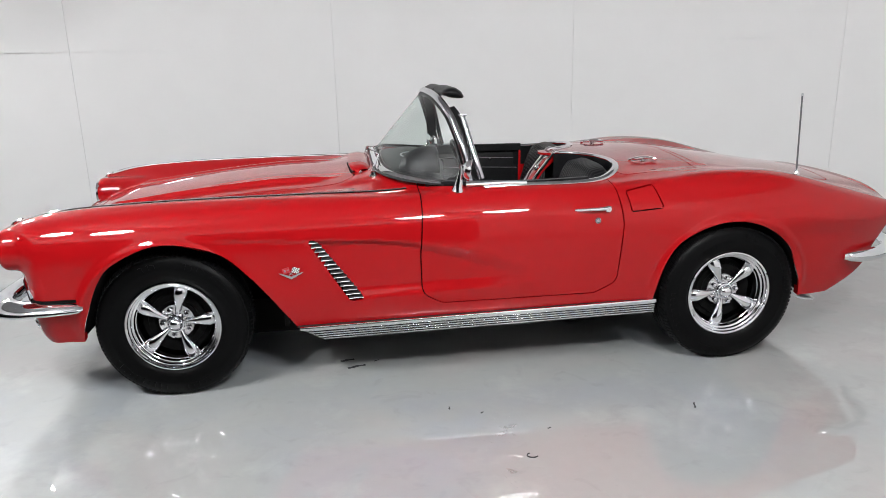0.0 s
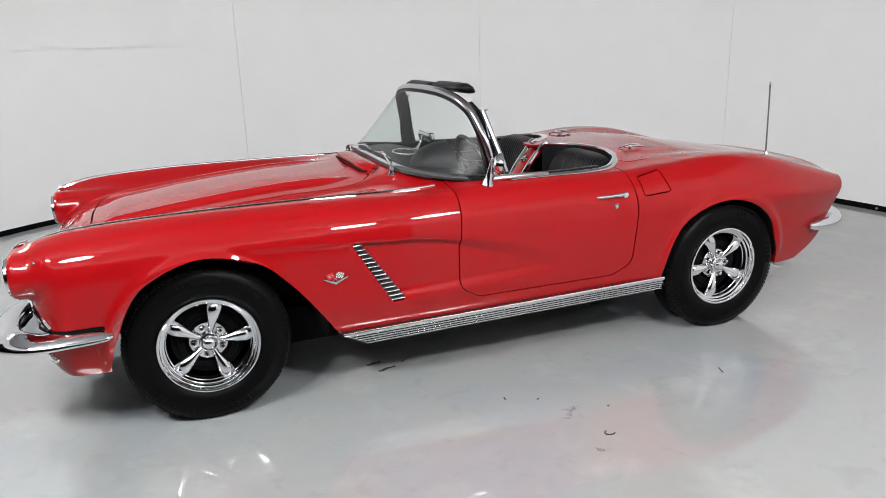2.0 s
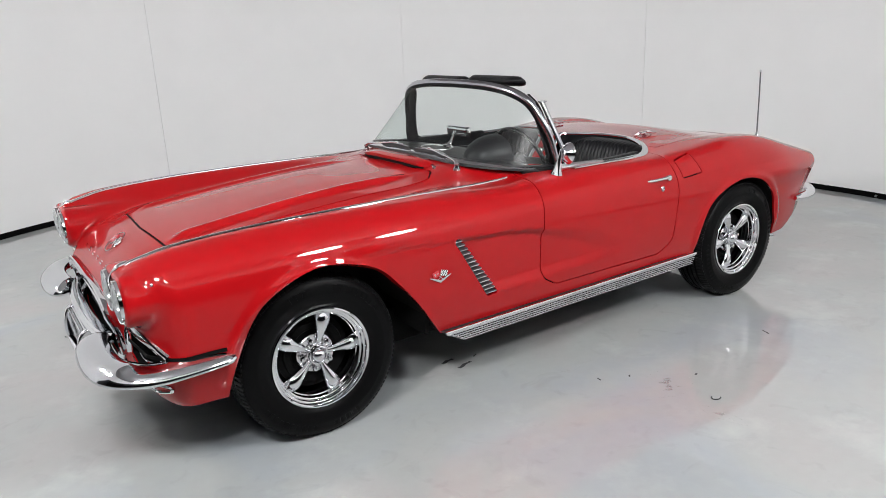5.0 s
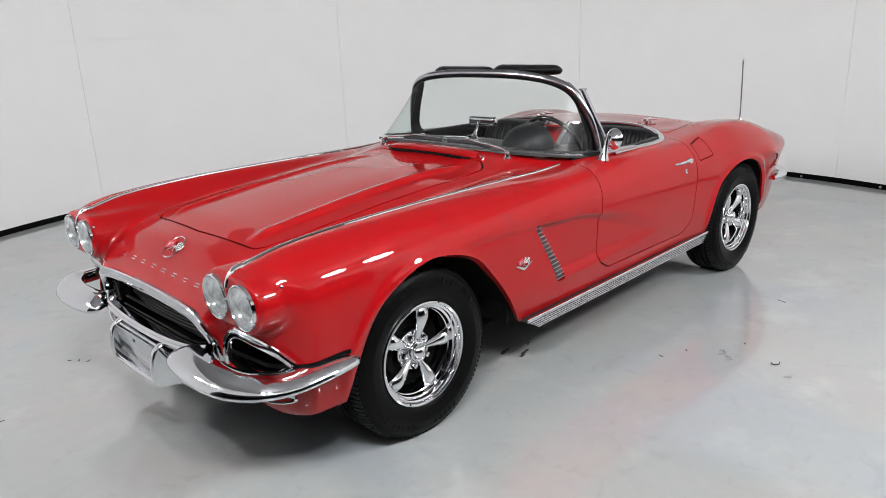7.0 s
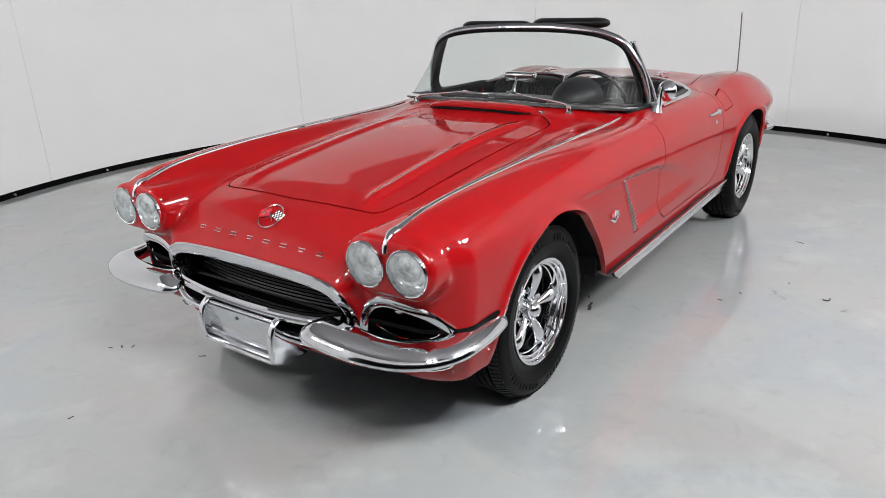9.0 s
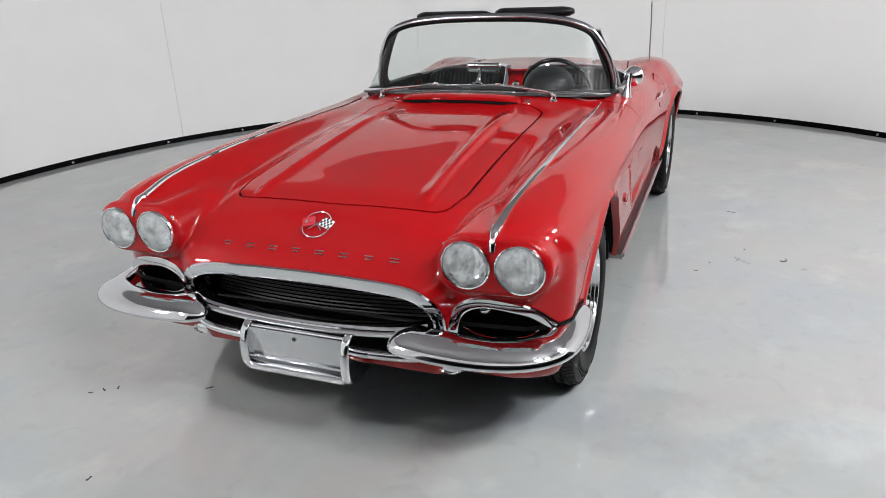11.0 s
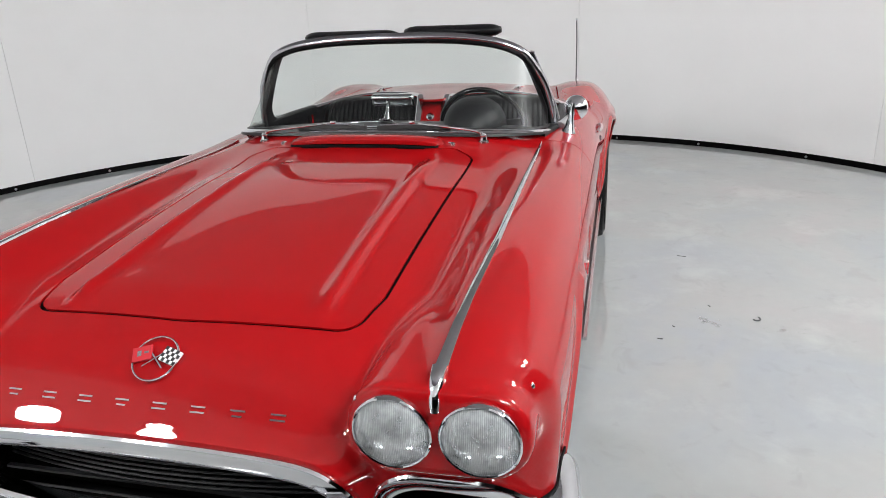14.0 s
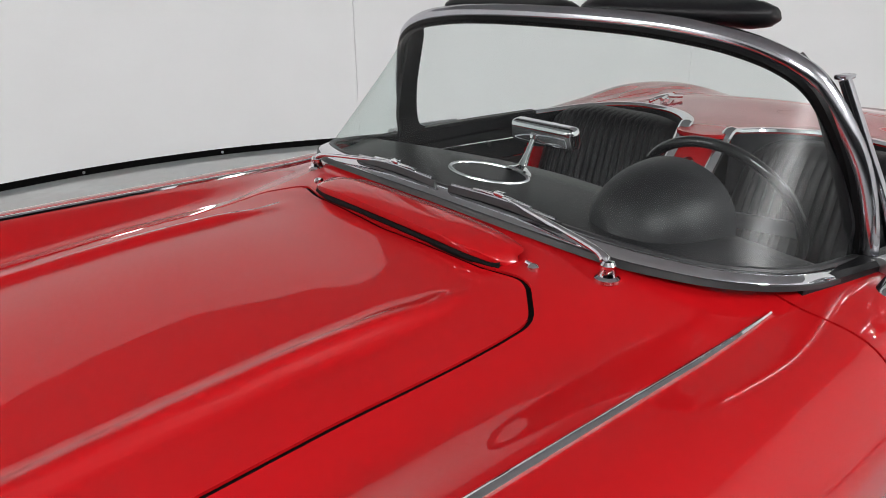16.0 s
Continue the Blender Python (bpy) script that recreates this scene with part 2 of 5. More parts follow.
def box(size, place=(0, 0, 0), bevel=0.0, turn=None, segments=2):
    bm = bmesh.new()
    bmesh.ops.create_cube(bm, size=1)
    bmesh.ops.scale(bm, vec=size, verts=bm.verts)
    if bevel:
        bmesh.ops.bevel(bm, geom=list(bm.edges), offset=bevel, segments=segments, affect="EDGES", profile=0.6)
    if turn is not None:
        bmesh.ops.transform(bm, matrix=turn, verts=bm.verts)
    bmesh.ops.translate(bm, vec=place, verts=bm.verts)
    return bm


def join(*bms):
    out = bmesh.new()
    for b in bms:
        me = bpy.data.meshes.new("join")
        b.to_mesh(me)
        b.free()
        out.from_mesh(me)
        bpy.data.meshes.remove(me)
    return out


def lathe(profile, n=64, axis="y", closed=False):
    """Turns (radius, along) points round an axis."""
    rows = []
    for r, h in profile:
        ring = []
        for k in range(n):
            a = 2 * math.pi * k / n
            c, s = r * math.cos(a), r * math.sin(a)
            ring.append({"y": (c, h, s), "x": (h, c, s), "z": (c, s, h)}[axis])
        rows.append(ring)
    verts = [v for ring in rows for v in ring]
    m = len(rows)
    faces = [(i * n + k, i * n + (k + 1) % n, (i + 1) % m * n + (k + 1) % n, (i + 1) % m * n + k)
             for i in range(m if closed else m - 1) for k in range(n)]
    return recalc((verts, faces))


def spline(points, n, closed=False):
    """A smooth line of n places through the points."""
    p = np.array(points, float)
    m = len(p)
    if closed:
        q = np.vstack([p[-1:], p, p[:2]])
        t = np.linspace(0, m, n, endpoint=False)
    else:
        q = np.vstack([2 * p[0] - p[1], p, 2 * p[-1] - p[-2]])
        t = np.linspace(0, m - 1, n)
    i = np.minimum(t.astype(int), m - (1 if closed else 2))
    u = (t - i)[:, None]
    a, b, c, d = q[i], q[i + 1], q[i + 2], q[i + 3]
    return 0.5 * (2 * b + (c - a) * u + (2 * a - 5 * b + 4 * c - d) * u**2 + (3 * b - a - 3 * c + d) * u**3)


def sweep(line, section, up=(0, 0, 1), closed=False, caps=True, scales=None):
    """Carries a closed section (side, up) along a line; scales: one (side, up) factor a place."""
    line = np.array(line, float)
    sec = np.array(section, float)
    n, m = len(line), len(sec)
    if closed:
        tang = np.roll(line, -1, 0) - np.roll(line, 1, 0)
    else:
        tang = np.gradient(line, axis=0)
    tang /= np.linalg.norm(tang, axis=1)[:, None] + 1e-12
    side = np.cross(tang, np.array(up, float))
    side /= np.linalg.norm(side, axis=1)[:, None] + 1e-12
    top = np.cross(side, tang)
    sc = np.ones((n, 2)) if scales is None else np.array(scales, float)
    verts = (line[:, None] + side[:, None] * (sec[None, :, :1] * sc[:, None, :1]) + top[:, None] * (sec[None, :, 1:] * sc[:, None, 1:])).reshape(-1, 3)
    faces = [(i * m + k, i * m + (k + 1) % m, (i + 1) % n * m + (k + 1) % m, (i + 1) % n * m + k)
             for i in range(n if closed else n - 1) for k in range(m)]
    if caps and not closed:
        faces += [tuple(range(m)), tuple(range((n - 1) * m, n * m))]
    return recalc((verts, faces))


def disc_section(a, b, n=10):
    return [(a * math.cos(2 * math.pi * k / n), b * math.sin(2 * math.pi * k / n)) for k in range(n)]


def tube(line, r, n=10, closed=False, up=(0, 0, 1), scales=None):
    return sweep(line, disc_section(r, r, n), up, closed, True, scales)


# ---------------------------------------------------------------- the booth
floor = tagged(part("floor", lathe([(0.001, 0.0), (1.5, 0.0), (3.0, 0.0), (BOOTH - 0.02, 0.0), (BOOTH - 0.015, -0.01)], 160, "z"), FLOOR, None,
                    at=Matrix.Translation((*HUB, 0))), "glossy light grey epoxy floor of the round booth", "floor", kind="structure")
tagged(part("ground", box((26, 26, 0.1), (0, 0, -0.075)), GAP_SHADE, None), "dark ground below the booth floor", "ground", kind="structure")


def arc_slab(r0, r1, a0, a1, z0, z1, n=24):
    verts, faces = [], []
    for k in range(n + 1):
        a = radians(a0 + (a1 - a0) * k / n)
        for r, z in ((r0, z0), (r1, z0), (r1, z1), (r0, z1)):
            verts.append((r * math.cos(a), r * math.sin(a), z))
    for k in range(n):
        for j in range(4):
            faces.append((4 * k + j, 4 * k + (j + 1) % 4, 4 * k + 4 + (j + 1) % 4, 4 * k + 4 + j))
    faces += [(0, 1, 2, 3), tuple(4 * n + j for j in range(4))]
    return recalc((verts, faces))


wall_1 = tagged(part("wall_1", arc_slab(BOOTH + 0.016, BOOTH + 0.12, -81.6, 170.6, 0.05, TOP, 120), WALLP, None, at=Matrix.Translation((*HUB, 0))),
                "curved white booth wall of large smooth panels", "wall", kind="structure")
for k in range(7):
    for z0, z1 in ((0.045, 1.549), (1.553, 3.05)):
        a0 = -81.5 + 36 * k
        p = arc_slab(BOOTH, BOOTH + 0.015, a0 + 0.02, a0 + 35.98, z0, z1, 24)
        part("panel", p, WALLP, wall_1)
skirting = tagged(part("baseboard", arc_slab(BOOTH + 0.03, BOOTH + 0.09, -81.6, 170.6, -0.02, 0.05, 120), GAP_SHADE, None, at=Matrix.Translation((*HUB, 0))),
       "black recess under the curved white wall", "baseboard", kind="structure")
bolt_mesh = None
for k in range(21):
    a = radians(-74 + 11.7 * k + 1.8 * math.sin(5.1 * k))
    m = Matrix.Translation((math.cos(a) * (BOOTH + 0.03), math.sin(a) * (BOOTH + 0.03), 0.012)) @ Matrix.Rotation(a, 4, "Z")
    ob = part("bolt", lathe([(0.001, -0.022), (0.009, -0.020), (0.011, -0.012), (0.007, -0.010), (0.007, 0.004)], 10, "x") if bolt_mesh is None else bolt_mesh, SATIN, skirting, at=m)
    bolt_mesh = ob.data


# unseen walls, added to close the open side with something dark to reflect
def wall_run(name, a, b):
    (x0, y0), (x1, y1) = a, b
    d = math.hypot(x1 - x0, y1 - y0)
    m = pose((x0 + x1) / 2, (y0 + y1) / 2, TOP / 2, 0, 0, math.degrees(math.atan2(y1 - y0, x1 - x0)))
    return tagged(part(name, box((d, 0.12, TOP + 0.1)), HALLWALL, None, at=m), "unseen dark wall added beyond the open side for dark reflections", "wall", kind="structure")


# unseen band, added so floor and chrome have something bright to reflect
tagged(part("wall_6", arc_slab(BOOTH, BOOTH + 0.12, 170.7, 278.3, 2.05, TOP, 60), WALLP, None, at=Matrix.Translation((*HUB, 0))),
       "unseen white band added over the open side as a reflector", "wall", kind="structure")
A, B = (0.70, -4.16), (-4.26, 0.88)
wall_run("wall_2", A, (1.6, -8.0))
wall_run("wall_3", (1.6, -8.0), (-8.5, -8.0))
wall_run("wall_4", (-8.5, -8.0), (-8.5, 1.9))
wall_run("wall_5", (-8.5, 1.9), B)
tagged(part("ceiling", box((15.0, 14.5, 0.1), (-2.4, -1.6, TOP + 0.05)), CEIL, None), "plain grey ceiling of the booth", "ceiling", kind="structure")

# unseen floor, added to fill the ground between booth and hall walls
HALL = material("unseen_hall_floor", (0.16, 0.16, 0.158), 0.45, grain=0.12, scale=6, rough_var=0.1)
rim = [(HUB[0] + 4.262 * math.cos(radians(a)), HUB[1] + 4.262 * math.sin(radians(a))) for a in np.linspace(171.5, 276.5, 40)]
outline = rim + [(1.5, -7.95), (-8.45, -7.95), (-8.45, 1.8)]
nv = len(outline)
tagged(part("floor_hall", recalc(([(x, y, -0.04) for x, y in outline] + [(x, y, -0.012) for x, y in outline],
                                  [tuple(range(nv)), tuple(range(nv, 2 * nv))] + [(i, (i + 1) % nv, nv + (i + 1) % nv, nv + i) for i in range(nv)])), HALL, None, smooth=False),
       "unseen dark grey floor added outside the booth", "floor", kind="structure")
LAMP_GLOW = {g: glow("round_lamp", (0.985, 0.99, 1.0), g) for *_, g in LAMPS}
for x, y, z, size, g in SOFTS:
    m = look((x, y, z), (HUB[0], HUB[1], 0.6))
    lamp = thing("hanging_lamp", "round white studio lamp hung under the ceiling", "lamp", group="studio lamps")
    part("shade", lathe([(0.02, 0.16), (0.08, 0.14), (0.23, 0.0), (0.24, -0.005), (0.225, 0.0), (0.08, 0.125), (0.02, 0.14)], 40, "z", True), SATIN, lamp)
    part("diffuser", lathe([(0.001, -0.01), (0.22, -0.004), (0.22, 0.002), (0.001, 0.0)], 40, "z"), LAMP_GLOW[g], lamp, "glowing white diffuser")
    part("rod", tube([(0, 0, 0.15), (0, 0.05, 0.25), (0, 0.22, 0.33)] + ([] if z > 2.9 else [(0, 1.4 * (3.05 - z) / size, (3.4 - z) / size)]), 0.012), SATIN, lamp)
    lamp.matrix_basis = m @ Matrix.Scale(size, 4)

# ---------------------------------------------------------------- the car: shape of the body
def curve(xs, ys):
    """A smooth curve through stations, evaluated on arrays."""
    xs, ys = np.array(xs, float), np.array(ys, float)
    d = np.diff(ys) / np.diff(xs)
    s = np.r_[d[0], (d[1:] * np.diff(xs)[:-1] + d[:-1] * np.diff(xs)[1:]) / (xs[2:] - xs[:-2]), d[-1]]

    def at(x):
        x = np.clip(x, xs[0], xs[-1])
        i = np.clip(np.searchsorted(xs, x) - 1, 0, len(xs) - 2)
        h = xs[i + 1] - xs[i]
        t = (x - xs[i]) / h
        return ys[i] * (1 + 2 * t) * (1 - t)**2 + ys[i + 1] * t * t * (3 - 2 * t) + h * (s[i] * t * (1 - t)**2 + s[i + 1] * t * t * (t - 1))
    return at


def table(stations, levels, rows):
    """A smooth surface over stations x levels; evaluated on arrays of any one shape."""
    lines = [curve(stations, r) for r in rows]
    lv = np.array(levels, float)

    def at(a, b):
        v = np.stack([f(a) for f in lines])
        d = np.diff(v, axis=0) / np.diff(lv).reshape(-1, *[1] * (v.ndim - 1))
        s = np.concatenate([d[:1], (d[1:] + d[:-1]) / 2, d[-1:]])
        b = np.clip(b, lv[0], lv[-1])
        i = np.clip(np.searchsorted(lv, b) - 1, 0, len(lv) - 2)
        h = lv[i + 1] - lv[i]
        t = (b - lv[i]) / h
        pick = lambda arr, j: np.take_along_axis(arr, j[None], 0)[0]
        return (pick(v, i) * (1 + 2 * t) * (1 - t)**2 + pick(v, i + 1) * t * t * (3 - 2 * t)
                + h * (pick(s, i) * t * (1 - t)**2 + pick(s, i + 1) * t * t * (t - 1)))
    return at


def step(t):
    t = np.clip(t, 0, 1)
    return t * t * (3 - 2 * t)


def smax(a, b, k):
    h = np.maximum(k - np.abs(a - b), 0)
    return np.maximum(a, b) + h * h / (4 * k)


def smin(a, b, k):
    return -smax(-a, -b, k)


TOP_X = [-2.0, -1.9, -1.8, -1.7, -1.5, -1.2, -0.9, -0.55, -0.42, -0.3, 0.0, 0.4, 0.8, 1.0, 1.3, 1.6, 1.9, 2.25]
top_table = table(TOP_X, [-0.2, 0.0, 0.2, 0.43, 0.53, 0.655, 0.80, 0.93], [
    [0.66, 0.715, 0.756, 0.783, 0.812, 0.850, 0.876, 0.893, 0.914, 0.936, 0.93, 0.93, 0.928, 0.924, 0.918, 0.872, 0.822, 0.762],
    [0.66, 0.715, 0.758, 0.785, 0.815, 0.853, 0.879, 0.895, 0.916, 0.938, 0.93, 0.93, 0.930, 0.927, 0.922, 0.876, 0.825, 0.765],
    [0.66, 0.715, 0.756, 0.783, 0.812, 0.850, 0.876, 0.893, 0.914, 0.936, 0.93, 0.93, 0.928, 0.924, 0.918, 0.872, 0.822, 0.762],
    [0.655, 0.695, 0.742, 0.772, 0.800, 0.832, 0.856, 0.878, 0.902, 0.926, 0.918, 0.915, 0.918, 0.913, 0.905, 0.860, 0.810, 0.750],
    [0.65, 0.68, 0.735, 0.765, 0.790, 0.818, 0.840, 0.865, 0.882, 0.905, 0.912, 0.90, 0.906, 0.900, 0.896, 0.856, 0.80, 0.735],
    [0.775, 0.812, 0.838, 0.85, 0.862, 0.870, 0.872, 0.871, 0.870, 0.872, 0.892, 0.886, 0.885, 0.893, 0.908, 0.887, 0.81, 0.71],
    [0.745, 0.785, 0.81, 0.822, 0.835, 0.842, 0.845, 0.845, 0.845, 0.845, 0.850, 0.852, 0.85, 0.866, 0.893, 0.866, 0.785, 0.68],
    [0.60, 0.64, 0.67, 0.69, 0.70, 0.710, 0.71, 0.71, 0.71, 0.71, 0.71, 0.71, 0.71, 0.73, 0.76, 0.74, 0.64, 0.50]])
SIDE_X = [-2.05, -1.9, -1.7, -1.3, -0.9, -0.6, -0.2, 0.3, 0.7, 1.0, 1.3, 1.6, 1.8, 2.0, 2.2]
side_table = table(SIDE_X, [0.20, 0.33, 0.45, 0.58, 0.70, 0.80, 0.93], [
    [0.62, 0.74, 0.785, 0.80, 0.81, 0.815, 0.82, 0.825, 0.825, 0.84, 0.85, 0.84, 0.81, 0.75, 0.66],
    [0.68, 0.80, 0.83, 0.84, 0.842, 0.842, 0.842, 0.843, 0.845, 0.86, 0.875, 0.865, 0.84, 0.79, 0.70],
    [0.76, 0.835, 0.85, 0.86, 0.863, 0.862, 0.858, 0.858, 0.86, 0.875, 0.893, 0.885, 0.858, 0.81, 0.73],
    [0.80, 0.85, 0.862, 0.87, 0.872, 0.87, 0.866, 0.865, 0.868, 0.88, 0.902, 0.90, 0.875, 0.835, 0.77],
    [0.81, 0.85, 0.865, 0.872, 0.872, 0.87, 0.866, 0.864, 0.867, 0.88, 0.905, 0.91, 0.895, 0.86, 0.80],
    [0.80, 0.83, 0.845, 0.85, 0.853, 0.852, 0.848, 0.845, 0.846, 0.855, 0.88, 0.88, 0.865, 0.82, 0.75],
    [0.74, 0.76, 0.775, 0.78, 0.785, 0.783, 0.78, 0.78, 0.78, 0.785, 0.80, 0.80, 0.78, 0.73, 0.64]])
rib_y = curve([-1.75, -1.4, -1.1, -0.8, -0.5], [0.330, 0.322, 0.316, 0.313, 0.313])
cove_top = curve([-1.3, -0.953, -0.679, -0.422, -0.185, 0.161, 0.373, 0.46], [0.735, 0.727, 0.708, 0.696, 0.668, 0.594, 0.506, 0.465])
cove_low = curve([-0.9, -0.19, 0.08, 0.374, 0.46], [0.40, 0.42, 0.43, 0.445, 0.464])
cove_deep = curve([-0.75, -0.5, -0.1, 0.2, 0.46], [0.026, 0.025, 0.019, 0.011, 0.0])
nose_mid = curve([0.2, 0.31, 0.38, 0.5, 0.605, 0.64, 0.668, 0.70, 0.734, 0.80, 0.95], [-1.885, -1.93, -1.945, -1.962, -1.967, -1.937, -1.910, -1.878, -1.842, -1.766, -1.58])
nose_out = curve([0.2, 0.31, 0.38, 0.45, 0.55, 0.62, 0.8, 0.95], [-1.77, -1.89, -1.915, -1.927, -1.93, -1.935, -1.93, -1.88])
tail_in = curve([0.2, 0.25, 0.30, 0.376, 0.52, 0.66, 0.70, 0.8, 0.95], [1.86, 1.95, 2.05, 2.18, 2.27, 2.335, 2.335, 2.29, 2.2])
AXLE_F, AXLE_R, WHEEL_Z = -1.295, 1.295, 0.333


def body_top(x, y):
    a = np.abs(y)
    z = top_table(x, a)
    d = a - rib_y(x)
    on = step((x + 1.72) / 0.12) * step((-0.50 - x) / 0.22)
    z = z + on * (0.017 * np.exp(-(np.where(d > 0, d / 0.014, d / 0.030))**2) + 0.008 * step(-d / 0.05 + 0.5) * (a < 0.5))
    return z


def body_side(x, z):
    y = side_table(x, z)
    haunch = step((x - 1.15) / 0.5) * step((2.05 - x) / 0.35)
    y = y + haunch * (0.015 * step((z - 0.60) / 0.10) * (z < 0.705) + (0.015 - 0.40 * np.clip(z - 0.705, 0, 0.05)) * (z >= 0.705))
    vent = -0.677 + (0.70 - z) * 0.60
    y = y - cove_deep(x) * step((cove_top(x) - z) / (0.028 + 0.055 * step((x + 0.35) / 0.5))) * step((z - cove_low(x)) / 0.06) * step((x - vent) / 0.014)
    y = y - 0.007 * step((cove_top(x) - z) / 0.02) * step((z - cove_low(x)) / 0.2) * step((vent - x) / 0.02) * step((x + 1.2) / 0.25)
    for ax, r in ((AXLE_F, 0.385), (AXLE_R, 0.375)):
        rr = np.hypot(x - ax, z - WHEEL_Z)
        y = y + 0.012 * np.exp(-((rr - r) / 0.022)**2) * step((z - 0.3) / 0.1)
    return y


def solid(x, y, z):
    """Below zero inside the body."""
    a = np.abs(y)
    mid = step((a - 0.43) / 0.10)
    front = nose_mid(z) * (1 - mid) + nose_out(z) * mid + 0.13 * np.clip((a - 0.62) / 0.25, 0, 1.2)**2.4 - x
    rear = x - tail_in(z) + 0.17 * np.clip(a / 0.80, 0, 1.2)**3
    f = smax(z - body_top(x, y), a - body_side(x, z), 0.045)
    f = smax(f, front, 0.03)
    f = smax(f, rear, 0.02)
    dy = a - np.clip(a, 0.572, 0.736)
    pod = np.hypot(dy, z - 0.7065) - 0.093 + 0.02 * step((-1.963 - x) / 0.03)
    pod = smax(smax(pod, -1.970 - x, 0.025), x + 1.45, 0.3)
    f = smin(f, pod, 0.035)
    return f


def surface(lo, hi, h):
    """Net over the zero surface of solid(), put onto it, with its normals."""
    n = np.ceil((np.array(hi) - lo) / h).astype(int) + 1
    ax = [lo[i] + h * np.arange(n[i]) for i in range(3)]
    val = np.empty(n, np.float32)
    for i, x in enumerate(ax[0]):
        yy, zz = np.meshgrid(ax[1], ax[2], indexing="ij")
        val[i] = solid(np.full_like(yy, x), yy, zz)
    ins = val < 0
    corner = [ins[a:n[0] - 1 + a, b:n[1] - 1 + b, c:n[2] - 1 + c] for a in (0, 1) for b in (0, 1) for c in (0, 1)]
    count = sum(c.astype(np.int8) for c in corner)
    cells = np.argwhere((count > 0) & (count < 8))
    index = np.full(n - 1, -1, np.int64)
    index[tuple(cells.T)] = np.arange(len(cells))
    p = np.array(lo) + (cells + 0.5) * h

    def grad(p, e=0.002):
        g = np.empty_like(p)
        for k in range(3):
            d = np.zeros(3)
            d[k] = e
            g[:, k] = (solid(*(p + d).T) - solid(*(p - d).T)) / (2 * e)
        return g
    for _ in range(5):
        g = grad(p)
        move = -solid(*p.T)[:, None] * g / ((g**2).sum(1) + 1e-9)[:, None]
        p = p + np.clip(move, -h, h) * 0.8
    g = grad(p, 0.003)
    nrm = g / np.linalg.norm(g, axis=1)[:, None]
    faces = []
    for k in range(3):
        s0 = [slice(None)] * 3
        s1 = [slice(None)] * 3
        s0[k], s1[k] = slice(0, -1), slice(1, None)
        edge = np.argwhere(ins[tuple(s0)] != ins[tuple(s1)])
        u, v = [j for j in range(3) if j != k]
        edge = edge[(edge[:, u] > 0) & (edge[:, v] > 0) & (edge[:, u] < n[u] - 1) & (edge[:, v] < n[v] - 1)]
        quad = []
        for du, dv in ((1, 1), (0, 1), (0, 0), (1, 0)):
            c = edge.copy()
            c[:, u] -= du
            c[:, v] -= dv
            quad.append(index[tuple(c.T)])
        quad = np.stack(quad, 1)
        side = ins[tuple(edge.T)]
        if k == 1:
            side = ~side
        quad[~side] = quad[~side][:, ::-1]
        faces.append(quad)
    return p, nrm, np.concatenate(faces)


class Skin:
    """Faces with normals that can be cut along zero lines of functions of place."""

    def __init__(self, v, n, f):
        self.v, self.n, self.f, self.cut = np.array(v), np.array(n), [tuple(q) for q in f], set()

    def clip(self, fn):
        """Keeps what lies where fn(x, y, z) <= 0."""
        val = np.asarray(fn(*self.v.T), float)
        val[np.abs(val) < 1e-6] = -1e-6
        v, n, cut = list(self.v), list(self.n), set(self.cut)
        made, out = {}, []
        inside = val <= 0
        for f in self.f:
            k = inside[list(f)]
            if k.all():
                out.append(f)
                continue
            if not k.any():
                continue
            g = []
            for i, a in enumerate(f):
                b = f[(i + 1) % len(f)]
                if inside[a]:
                    g.append(a)
                if inside[a] != inside[b]:
                    key = (min(a, b), max(a, b))
                    if key not in made:
                        t = val[key[0]] / (val[key[0]] - val[key[1]])
                        made[key] = len(v)
                        v.append(self.v[key[0]] * (1 - t) + self.v[key[1]] * t)
                        n.append(self.n[key[0]] * (1 - t) + self.n[key[1]] * t)
                        cut.add(made[key])
                    g.append(made[key])
            if len(g) > 2:
                out.append(tuple(g))
        s = Skin(v, n, out)
        s.cut = cut
        return s

    def geo(self, flange=0.014):
        """Verts, faces and normals, with a folded rim along the cuts."""
        used = sorted({i for f in self.f for i in f})
        back = {i: k for k, i in enumerate(used)}
        v = [self.v[i] for i in used]
        n = [self.n[i] for i in used]
        faces = [tuple(back[i] for i in f) for f in self.f]
        seen = {}
        for f in self.f:
            for i, a in enumerate(f):
                b = f[(i + 1) % len(f)]
                key = (min(a, b), max(a, b))
                seen[key] = None if key in seen else (a, b)
        rim = {}
        for e in seen.values():
            if e is None or e[0] not in self.cut or e[1] not in self.cut:
                continue
            quad = []
            for i in e:
                if i not in rim:
                    rim[i] = len(v)
                    v += [self.v[i], self.v[i] - self.n[i] * (0.012 if -0.35 < self.v[i][0] < 0.9 and self.v[i][2] > 0.84 and abs(self.v[i][1]) < 0.73 else 0.005 if self.v[i][0] < -1.8 and self.v[i][2] < 0.62 or self.v[i][0] < -0.42 and abs(self.v[i][1]) < 0.47 and self.v[i][2] > 0.72 else flange)]
                    n += [(0, 0, 0), (0, 0, 0)]
                quad.append(rim[i])
            faces.append((quad[1], quad[0], quad[0] + 1, quad[1] + 1))
        return v, faces, n


